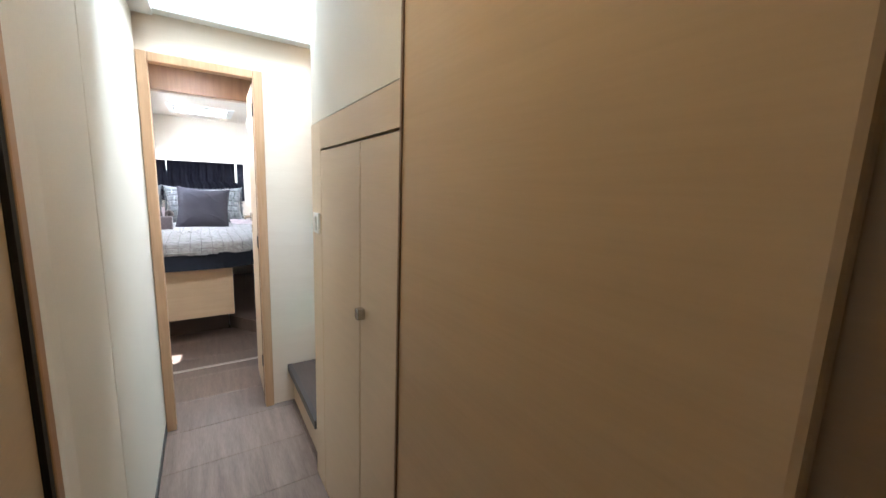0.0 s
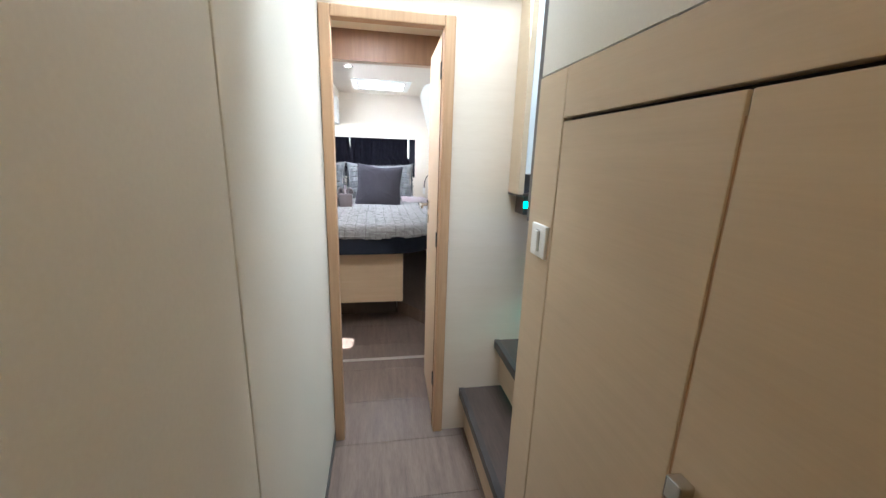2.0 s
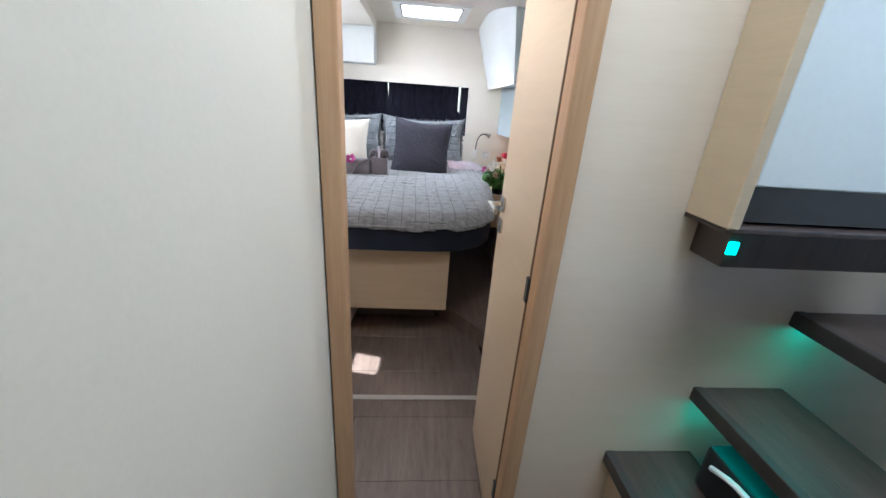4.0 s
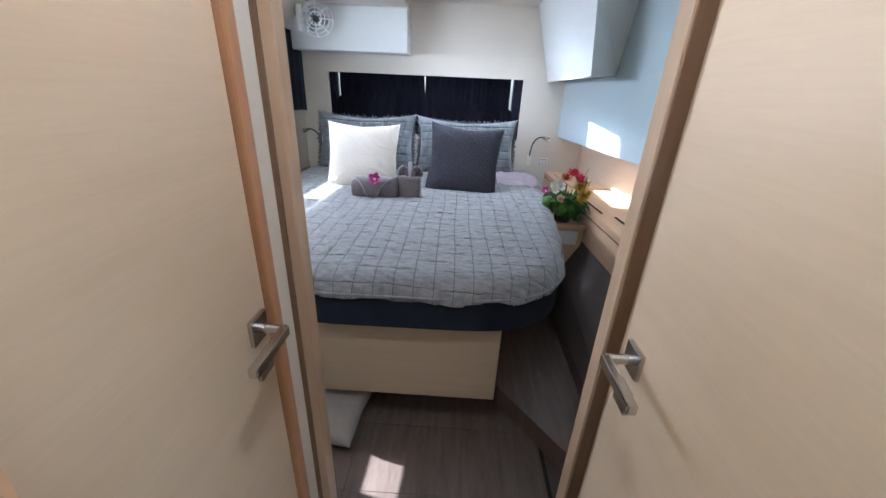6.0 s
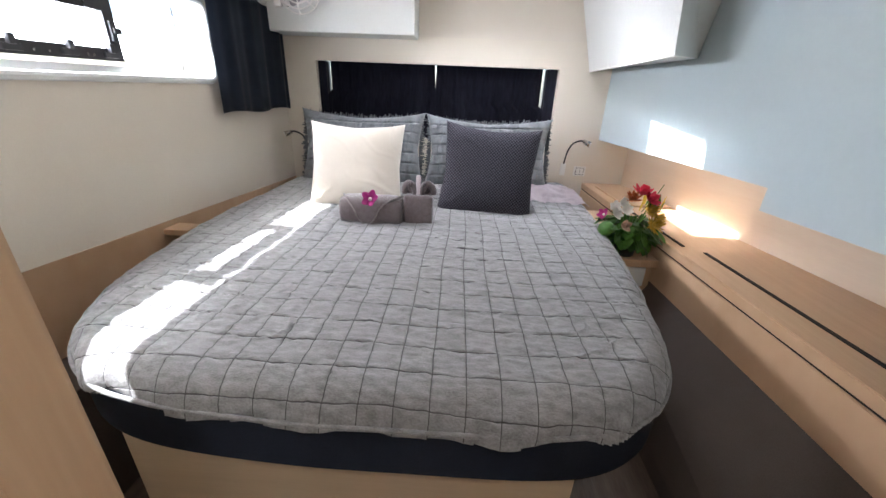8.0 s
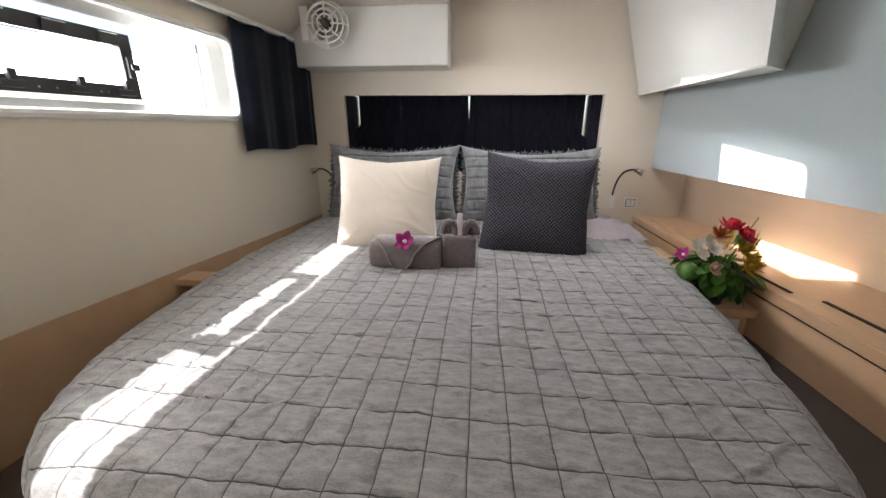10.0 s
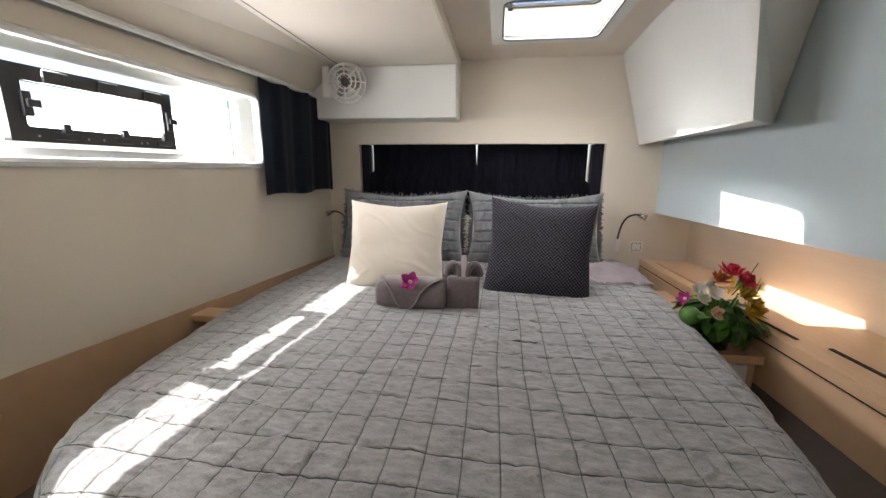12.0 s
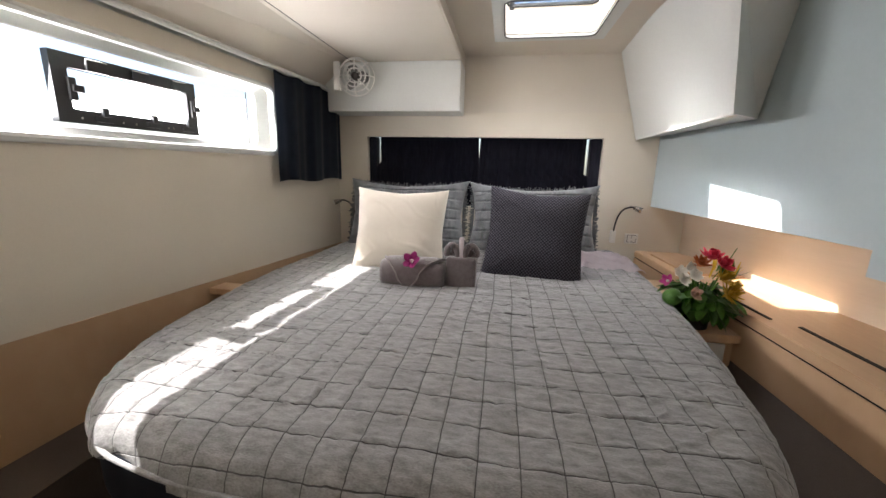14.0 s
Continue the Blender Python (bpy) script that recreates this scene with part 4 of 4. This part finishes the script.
def pillow(name, label, w, h, t, material, m, fringe=0.0, seams=0, category="pillow", sag=0.03):
    """A stuffed cushion standing in the xz plane, with pinched corners, and a frayed edge if asked."""
    bm = bmesh.new()
    n = 120 if seams else 60
    grid = {}
    rnd = random.Random(len(label))
    for side in (1, -1):
        for j in range(n + 1):
            for i in range(n + 1):
                u, v = -1 + 2 * i / n, -1 + 2 * j / n
                rim = i in (0, n) or j in (0, n)
                if rim and side < 0:
                    grid[side, i, j] = grid[1, i, j]
                    continue
                pinch = 0.075
                x = u * w / 2 * (1 - pinch * (1 - v * v) * abs(u) ** 3 * -0.0 - pinch * (1 - abs(v)) * abs(u) ** 4)
                z = v * h / 2 * (1 - pinch * (1 - abs(u)) * abs(v) ** 4)
                body = max(0.0, (1 - u ** 4) * (1 - v ** 4)) ** 0.55
                y = side * t / 2 * body
                z -= sag * (1 - u * u) * max(0, v) ** 2
                if seams:
                    q = ((v + 1) * seams / 2) % 1
                    dq = min(q, 1 - q)
                    y -= side * 0.017 * math.exp(-(dq / 0.09) ** 2) * body
                    y += side * (0.014 * noise.noise(Vector((x * 34, z * 9, side))) + 0.011 * noise.noise(Vector((x * 70, z * 16, side + 4)))) * body
                y += side * 0.010 * noise.noise(Vector((x * 7, z * 7, side * 2 + w))) * body
                ear = 1 + (0.05 if fringe else 0.02) * (abs(u) * abs(v)) ** 5
                x, z = x * ear, z * ear
                fold = noise.noise(Vector((x * 5 + z * 9, z * 4 - x * 6, w * 3)))
                y += side * 0.012 * max(0, 1 - abs(fold) / 0.12) * body * (abs(u * v) ** 0.5)
                if rim:
                    y = 0.004 * noise.noise(Vector((x * 30, z * 30, 1)))
                grid[side, i, j] = bm.verts.new((x, y, z + h / 2))
        for j in range(n):
            for i in range(n):
                q = [grid[side, i, j], grid[side, i + 1, j], grid[side, i + 1, j + 1], grid[side, i, j + 1]]
                bm.faces.new(q if side < 0 else q[::-1])
    t_ = thing(name, label, category)
    part("cushion_body", bm, material, t_, "", True)
    if fringe:
        fb = bmesh.new()
        for k in range(520):
            s = k / 520 * 4
            e, f = int(s), s % 1 * 2 - 1
            x, z = ((f, -1), (1, f), (-f, 1), (-1, -f))[e]
            x, z = x * w / 2, z * h / 2 + h / 2 - (sag * (1 - x * x) if e == 2 else 0)
            ox, oz = ((0, -1), (1, 0), (0, 1), (-1, 0))[e]
            tx, tz = oz, ox
            ln, wd = fringe * (0.15 + 1.3 * rnd.random() ** 3), rnd.uniform(0.002, 0.007)
            sk, yy, inn = rnd.uniform(-0.008, 0.008), rnd.uniform(-0.01, 0.01), 0.022
            a = [fb.verts.new(p) for p in ((x - tx * wd - ox * inn, 0.0, z - tz * wd - oz * inn), (x + tx * wd - ox * inn, 0.0, z + tz * wd - oz * inn), (x + ox * ln + tx * (wd * 0.6 + sk), yy, z + oz * ln + tz * (wd * 0.6 + sk)), (x + ox * ln - tx * (wd * 0.6 - sk), yy + 0.002, z + oz * ln - tz * (wd * 0.6 - sk)))]
            fb.faces.new(a)
        bmesh.ops.solidify(fb, geom=fb.faces[:], thickness=0.002)
        part("frayed_edge", fb, material, t_, "frayed linen edge")
    t_.matrix_world = m
    return t_


pillow("pillow", "grey quilted linen pillow sham with a frayed edge", 0.82, 0.475, 0.2, SHAM, pose(-0.592, 5.9, 0.865, -17, 0, 1), 0.014, 7)
pillow("pillow", "grey quilted linen pillow sham, frayed, behind the charcoal cushion", 0.82, 0.47, 0.2, SHAM, pose(0.262, 5.9, 0.865, -17, 0, -1), 0.014, 7)
pillow("cushion", "square ivory cotton cushion leaning on the pillows", 0.515, 0.485, 0.17, IVORY, pose(-0.49, 5.345, 0.835, -20, 0.5, 3), 0, 0, "cushion", 0.012)
pillow("cushion", "square charcoal knitted cushion leaning on the pillows", 0.515, 0.505, 0.17, KNIT, pose(0.225, 5.335, 0.832, -19, 3, -4), 0, 0, "cushion", 0.014)
def smooth3(pts, n=5):
    out = []
    for i in range(len(pts) - 1):
        p = [Vector(pts[min(max(i + k, 0), len(pts) - 1)]) for k in (-1, 0, 1, 2)]
        for k in range(n):
            t = k / n
            out.append(0.5 * (2 * p[1] + (p[2] - p[0]) * t + (2 * p[0] - 5 * p[1] + 4 * p[2] - p[3]) * t ** 2 + (3 * p[1] - p[0] - 3 * p[2] + p[3]) * t ** 3))
    return out + [Vector(pts[-1])]



# ---- things on the bed ----
def towel_roll():
    """A rolled towel wrapped like an envelope, one flap folded to a point on its front."""
    t = thing("rolled_towel", "rolled mauve-grey towel folded like an envelope on the bedspread", "towel", (-0.33, 5.085, 0.865))
    w, n = 0.30, 48

    def skin(x, a, out=0.0):
        """A point of the roll: place along it, angle round it."""
        c, s = math.cos(a), math.sin(a)
        k = 1 - 0.12 * abs(2 * x / w) ** 6
        y = (0.066 + out) * k * abs(c) ** 0.7 * (1 if c > 0 else -1)
        z = (0.062 + out) * k * abs(s) ** 0.7 * (1 if s > 0 else -1)
        return Vector((x, -y, 0.064 + z + 0.002 * noise.noise(Vector((x * 20, a * 2, out * 90)))))

    bm = bmesh.new()
    cols = [[bm.verts.new(skin(-w / 2 + w * i / 20, 2 * math.pi * k / n)) for k in range(n)] for i in range(21)]
    for i in range(20):
        for k in range(n):
            bm.faces.new((cols[i][k], cols[i][(k + 1) % n], cols[i + 1][(k + 1) % n], cols[i + 1][k]))
    bm.faces.new(cols[0])
    bm.faces.new(cols[-1])
    part("towel_body", bm, TOWEL, t, "", True)
    for out, xa, xb in ((0.010, lambda v: -0.147 + 0.125 * v ** 1.1, lambda v: 0.149 - 0.16 * v),):
        bm = bmesh.new()
        rows = []
        for j in range(17):
            v = j / 16
            a = radians(105 - 150 * v)
            rows.append([bm.verts.new(skin(xa(v) + (xb(v) - xa(v)) * i / 12, a, out)) for i in range(13)])
        for j in range(16):
            for i in range(12):
                bm.faces.new((rows[j][i], rows[j][i + 1], rows[j + 1][i + 1], rows[j + 1][i]))
        bmesh.ops.recalc_face_normals(bm, faces=bm.faces)
        bmesh.ops.solidify(bm, geom=bm.faces[:], thickness=0.005)
        part("towel_flap", bm, TOWEL, t, "", True)
        vv = [j / 24 for j in range(25)]
        edge = [skin(xa(v), radians(105 - 150 * v), out + 0.003) for v in vv] + [skin(xb(v), radians(105 - 150 * v), out + 0.003) for v in reversed(vv)]
        part("flap_hem", tube(edge, 0.0035, 6), TOWEL_HEM, t, "paler woven hem", True)
    return t


towel_roll()


def towel_fan():
    """A folded towel standing upright with a pleated fan top."""
    t = thing("folded_towel", "mauve-grey towel folded into a pocket with a pleated top", "towel", (-0.105, 5.105, 0.866))
    part("towel_pocket", boxed(-0.07, 0.07, -0.05, 0.05, 0.0, 0.15, 0.02, 4), TOWEL, t, "", True)
    bm = bmesh.new()
    n, rows = 72, []
    for j in range(9):
        v = j / 8
        row = []
        for k in range(n + 1):
            u = -1 + 2 * k / n
            lobe = abs(u) * 2 - 1
            w = 0.25 + 0.75 * math.sin(math.pi * min(0.5, 0.62 * v))
            x = 0.072 * u * w
            z = 0.13 + 0.085 * v * (1 - 0.45 * abs(lobe) ** 2.5) - 0.03 * v * v * abs(lobe)
            pl = 0.016 * v * math.sin(u * 13) - 0.03 * v * v * (1 - abs(lobe))
            row.append(bm.verts.new((x, pl - 0.008, z)))
        rows.append(row)
    for j in range(8):
        for k in range(n):
            bm.faces.new((rows[j][k], rows[j][k + 1], rows[j + 1][k + 1], rows[j + 1][k]))
    bmesh.ops.solidify(bm, geom=bm.faces[:], thickness=0.010)
    part("towel_pleats", bm, TOWEL, t, "", True)
    for s in (-1, 1):
        part("towel_loop", tube(smooth3([(s * 0.012, -0.012, 0.14), (s * 0.022, -0.018, 0.185), (s * 0.046, -0.014, 0.202), (s * 0.066, -0.006, 0.182), (s * 0.07, 0.0, 0.152)]), 0.016, 12), TOWEL, t, "", True)
    bm = boxed(-0.011, 0.012, -0.03, -0.014, 0.14, 0.243, 0.007, 3)
    part("towel_tip", bm, SHEET, t, "", True)


towel_fan()


def petal(length, width, cup=0.3, n=6):
    """One soft petal along +x from the origin."""
    bm = bmesh.new()
    rows = []
    for i in range(n + 1):
        u = i / n
        w = width * math.sin(math.pi * min(0.06 + u * 0.9, 1)) ** 0.7 / 2
        z = cup * length * u * u
        rows.append([bm.verts.new((length * u, w * s, z + 0.25 * w * s * s)) for s in (-1, -0.5, 0, 0.5, 1)])
    for i in range(n):
        for k in range(4):
            bm.faces.new((rows[i][k], rows[i + 1][k], rows[i + 1][k + 1], rows[i][k + 1]))
    bmesh.ops.solidify(bm, geom=bm.faces[:], thickness=0.0012)
    return bm


def bloom(name, m, parent, material, count, length, width, tilt, layers=1, heart=None, label=""):
    """A flower head: rings of petals round a heart, as one mesh."""
    bm = bmesh.new()
    for la in range(layers):
        for k in range(count):
            p = petal(length * (1 - 0.22 * la), width, 0.3 + 0.25 * la)
            rot = Matrix.Rotation(2 * math.pi * (k + 0.5 * la) / count + 0.2 * random.uniform(-1, 1), 4, "Z") @ Matrix.Rotation(-radians(tilt + 22 * la + random.uniform(-8, 8)), 4, "Y")
            bmesh.ops.transform(p, matrix=rot, verts=p.verts)
            add(bm, p)
    bmesh.ops.transform(bm, matrix=m, verts=bm.verts)
    ob = part(name, bm, material, parent, label, True)
    if heart:
        hb = bmesh.new()
        bmesh.ops.create_icosphere(hb, subdivisions=2, radius=length * 0.2, matrix=m @ Matrix.Translation((0, 0, length * 0.12)))
        part("flower_heart", hb, heart, ob, "", True)
    return ob


orchid = thing("orchid_flower", "single magenta orchid blossom laid on the rolled towel", "flower", (-0.325, 5.03, 0.995))
bloom("petals", pose(0, 0, 0, 55, 0, 0), orchid, PINK, 5, 0.046, 0.036, 12, 1, PALE)
bloom("lip", pose(0, -0.006, -0.008, 70, 0, 30), orchid, PINK, 3, 0.022, 0.016, 30, 1)

sheet = thing("folded_sheet", "pale lilac sheet corner showing beside the pillows", "sheet", (0.70, 5.72, 0.868))
bm = bmesh.new()
rows = []
for j in range(25):
    v = j / 24
    rows.append([bm.verts.new((-0.18 + 0.36 * i / 24, -0.16 + 0.36 * v, 0.012 + 0.05 * v * (1 - i / 30) + 0.012 * noise.noise(Vector((i / 4, v * 5, 3))) * 1.4 + 0.010 * noise.noise(Vector((i / 1.6, v * 9, 5))) + 0.006 * abs(noise.noise(Vector((i / 3, v * 16, 9)))) - 0.02 * max(0, i / 24 - 0.85) * 6)) for i in range(25)])
for j in range(24):
    for i in range(24):
        bm.faces.new((rows[j][i], rows[j][i + 1], rows[j + 1][i + 1], rows[j + 1][i]))
bmesh.ops.solidify(bm, geom=bm.faces[:], thickness=0.012)
part("sheet_fold", bm, SHEET, sheet, "", True)

# ---- flowers on the nightstand ----
bouquet = thing("flower_bouquet", "mixed red, yellow and white flowers in a black vase", "flowers", (0.928, 5.12, 0.76))
part("vase", cylinder((0, 0, 0), (0, 0, 0.085), 0.046, 0.055, 24), BLACK, bouquet, "black round vase", True)
fr = random.Random(5)
for k in range(240):
    a, r = fr.uniform(0, 2 * math.pi), fr.uniform(0.03, 0.10)
    h = fr.uniform(0.085, 0.17) - 0.2 * max(0, r - 0.07)
    p = petal(fr.uniform(0.045, 0.07), fr.uniform(0.032, 0.046), fr.uniform(-0.5, 0.0), 5)
    bmesh.ops.transform(p, matrix=pose(r * math.cos(a), r * math.sin(a), h, 0, fr.uniform(0, 62), math.degrees(a) + fr.uniform(-50, 50)), verts=p.verts)
    part("leaf", p, LEAF, bouquet, "", True)
for k in range(16):
    a = fr.uniform(0, 2 * math.pi)
    part("stem", tube([(0.02 * math.cos(a), 0.02 * math.sin(a), 0.07), (0.035 * math.cos(a), 0.035 * math.sin(a), 0.14), (0.06 * math.cos(a), 0.06 * math.sin(a), fr.uniform(0.18, 0.24))], 0.003, 6), LEAF, bouquet)
bloom("red_flower", pose(0.02, 0.0, 0.285, 15, 10, 0), bouquet, RED, 9, 0.052, 0.026, 18, 2, None, "red flower head")
bloom("red_flower", pose(0.045, -0.03, 0.27, 40, 25, 0), bouquet, RED, 8, 0.045, 0.024, 15, 2, None, "red flower head")
bloom("rust_flower", pose(-0.02, -0.02, 0.265, 35, -10, 0), bouquet, ORANGE, 11, 0.042, 0.012, 20, 3, None, "rust-orange flower head")
for dx, dy, dz in ((-0.065, -0.03, 0.245), (-0.085, -0.015, 0.225), (-0.055, -0.055, 0.225), (-0.09, -0.045, 0.20)):
    bloom("white_flower", pose(dx, dy, dz, 50, -25, fr.uniform(0, 60)), bouquet, PALE, 6, 0.033, 0.024, 20, 1, None, "white flower head")
bloom("pink_flower", pose(-0.125, -0.02, 0.19, 30, -60, 0), bouquet, PINK, 5, 0.03, 0.022, 15, 1, PALE, "magenta orchid head")
bloom("peach_flower", pose(-0.065, -0.085, 0.165, 70, -15, 20), bouquet, PEACH, 5, 0.036, 0.026, 25, 2, None, "peach flower head")
bloom("yellow_flower", pose(0.07, -0.06, 0.165, 60, 20, 0), bouquet, YELLOW, 22, 0.05, 0.008, 15, 3, None, "yellow pincushion flower head")
bloom("yellow_flower", pose(0.055, -0.03, 0.215, 45, 25, 0), bouquet, YELLOW, 22, 0.05, 0.009, 20, 3, None, "yellow pincushion flower head")
bloom("yellow_flower", pose(0.105, -0.0, 0.175, 30, 55, 0), bouquet, YELLOW, 20, 0.05, 0.008, 15, 3, None, "yellow pincushion flower head")
gp = bmesh.new()
bmesh.ops.create_icosphere(gp, subdivisions=3, radius=0.034, matrix=Matrix.Translation((-0.115, -0.05, 0.135)))
for v in gp.verts:
    v.co += 0.004 * noise.noise(v.co * 300) * Vector((1, 1, 1))
part("green_pompon", gp, LEAF, bouquet, "bright green pompon flower", True)
for k in range(26):
    a = fr.uniform(-1.4, 1.4)
    x, y = 0.07 + fr.uniform(-0.03, 0.06), fr.uniform(-0.04, 0.05)
    p = petal(fr.uniform(0.05, 0.08), 0.009, 0.1, 4)
    bmesh.ops.transform(p, matrix=pose(x, y, fr.uniform(0.19, 0.235), 0, -fr.uniform(15, 70), math.degrees(a)), verts=p.verts)
    part("yellow_blade", p, YELLOW if k % 2 else LEAF, bouquet)
part("twig", tube([(0.05, 0.02, 0.2), (0.09, 0.01, 0.28), (0.105, 0.0, 0.335)], 0.0018, 5), LEAF, bouquet)

bouquet.scale = (1.1, 1.1, 1.06)

# ---- fan ----
# Blades greyed to read as the shaded wall seen through the cage.
GREYPLASTIC = surface("shaded_fan_plastic", (0.30, 0.30, 0.29), (0.34, 0.34, 0.33), 0.4)
fan = thing("wall_fan", "small white wire-caged cabin fan on a wall bracket", "fan", (-0.93, 5.93, 1.985))
FM = pose(0, 0, 0, 0, 0, 8)


def fp(name, bm, mat=None, label=""):
    bmesh.ops.transform(bm, matrix=FM, verts=bm.verts)
    return part(name, bm, mat or PLASTIC, fan, label, True)


def ringy(r, y, n=40):
    return [(r * math.cos(2 * math.pi * k / n), y, r * math.sin(2 * math.pi * k / n)) for k in range(n)]


fp("motor_housing", cylinder((0, 0.055, 0), (0, -0.005, 0), 0.036, 0.03, 28))
fp("hub", cylinder((0, -0.006, 0), (0, -0.045, 0), 0.026, 0.022, 28), DARKGREY, "grey fan hub")
for r, y in ((0.118, 0.0), (0.098, -0.043), (0.07, -0.05), (0.044, -0.053)):
    fp("cage_ring", tube(ringy(r, y), 0.0044, 6, True))
for k in range(8):
    a = 2 * math.pi * k / 8
    c, s = math.cos(a), math.sin(a)
    fp("cage_spoke", tube([(0.03 * c, -0.052, 0.03 * s), (0.07 * c, -0.051, 0.07 * s), (0.10 * c, -0.042, 0.10 * s), (0.118 * c, 0.0, 0.118 * s), (0.108 * c, 0.035, 0.108 * s)], 0.004, 5))
for k in range(3):
    p = petal(0.09, 0.075, 0.05, 8)
    bmesh.ops.transform(p, matrix=Matrix.Rotation(radians(90), 4, "X") @ Matrix.Rotation(2 * math.pi * k / 3, 4, "Z") @ Matrix.Rotation(radians(18), 4, "X"), verts=p.verts)
    fp("blade", p, GREYPLASTIC)
fp("bracket", boxed(-0.15, -0.105, -0.01, 0.03, -0.085, 0.095, 0.008), PLASTIC, "white wall bracket")
fp("bracket_arm", tube([(-0.125, 0.02, 0.07), (-0.08, 0.05, 0.05), (0.0, 0.055, 0.0), (-0.08, 0.05, -0.05), (-0.125, 0.02, -0.06)], 0.008, 8))


# ---- reading lamps, sockets, downlights ----
def reading_lamp(m, label):
    t = thing("reading_lamp", label, "lamp", group="reading lamps")
    part("base", boxed(-0.018, 0.018, -0.024, 0.0, -0.045, 0.045, 0.004), PLASTIC, t, "white wall base")
    pts = [(0, -0.018, 0.04), (0.0, -0.04, 0.10), (0.008, -0.065, 0.16), (0.03, -0.09, 0.205), (0.07, -0.11, 0.225), (0.10, -0.125, 0.218)]
    part("gooseneck", tube(smooth3(pts), 0.006, 8), BLACK, t, "black flexible neck", True)
    part("lamp_head", cylinder((0.088, -0.115, 0.222), (0.128, -0.142, 0.206), 0.014, 0.021, 18), STEEL, t, "silver lamp head", True)
    part("lens", cylinder((0.128, -0.142, 0.206), (0.1285, -0.1425, 0.2057), 0.015, 0.015, 16), PLASTIC, t)
    t.matrix_world = m
    return t


reading_lamp(pose(0.865, HY, 0.955), "black gooseneck reading lamp with silver head on head wall")
lamp_l = reading_lamp(pose(-1.08, HY, 0.93) @ Matrix.Diagonal((-1, 1, 1, 1)), "black gooseneck reading lamp partly behind a pillow")
outlet = thing("wall_socket", "white double switch socket on the head wall", "socket", (0.995, HY, 0.945))
part("plate", boxed(-0.045, 0.045, -0.009, 0.0, -0.036, 0.036, 0.003), PLASTIC, outlet)
# Same dark plate, shading the outline of both socket rockers.
part("rocker_gap_shade", boxed(-0.031, 0.031, -0.0096, -0.0085, -0.027, 0.027), DARKGREY, outlet)
part("rocker", boxed(-0.028, -0.001, -0.013, -0.008, -0.024, 0.024, 0.002), PLASTIC, outlet)
part("rocker", boxed(0.001, 0.028, -0.013, -0.008, -0.024, 0.024, 0.002), PLASTIC, outlet)
SPOT = glow("warm_downlight", (1.0, 0.86, 0.66), 6)
# Only the first, in the cabin, is known; two are added at the fills.
for x, y, z in ((-0.02, 4.74, 2.185), (0.2, 3.05, 2.12), (0.22, 0.8, 2.17)):
    dl = thing("downlight", "small round recessed ceiling downlight with steel rim", "downlight", (x, y, z), "ceiling downlights")
    part("rim", tube([(0.034 * math.cos(2 * math.pi * k / 24), 0.034 * math.sin(2 * math.pi * k / 24), -0.004) for k in range(24)], 0.006, 8, True), STEEL, dl)
    part("lens", cylinder((0, 0, 0.0), (0, 0, -0.004), 0.03, 0.03, 24), SPOT, dl)

# ---- floor cushion ----
fc = pillow("floor_cushion", "cream folded bedding bag on the floor by the berth", 0.4, 0.42, 0.17, BAG, pose(-0.41, 3.86, 0.07, -84, 0, -8), 0, 0, "cushion")
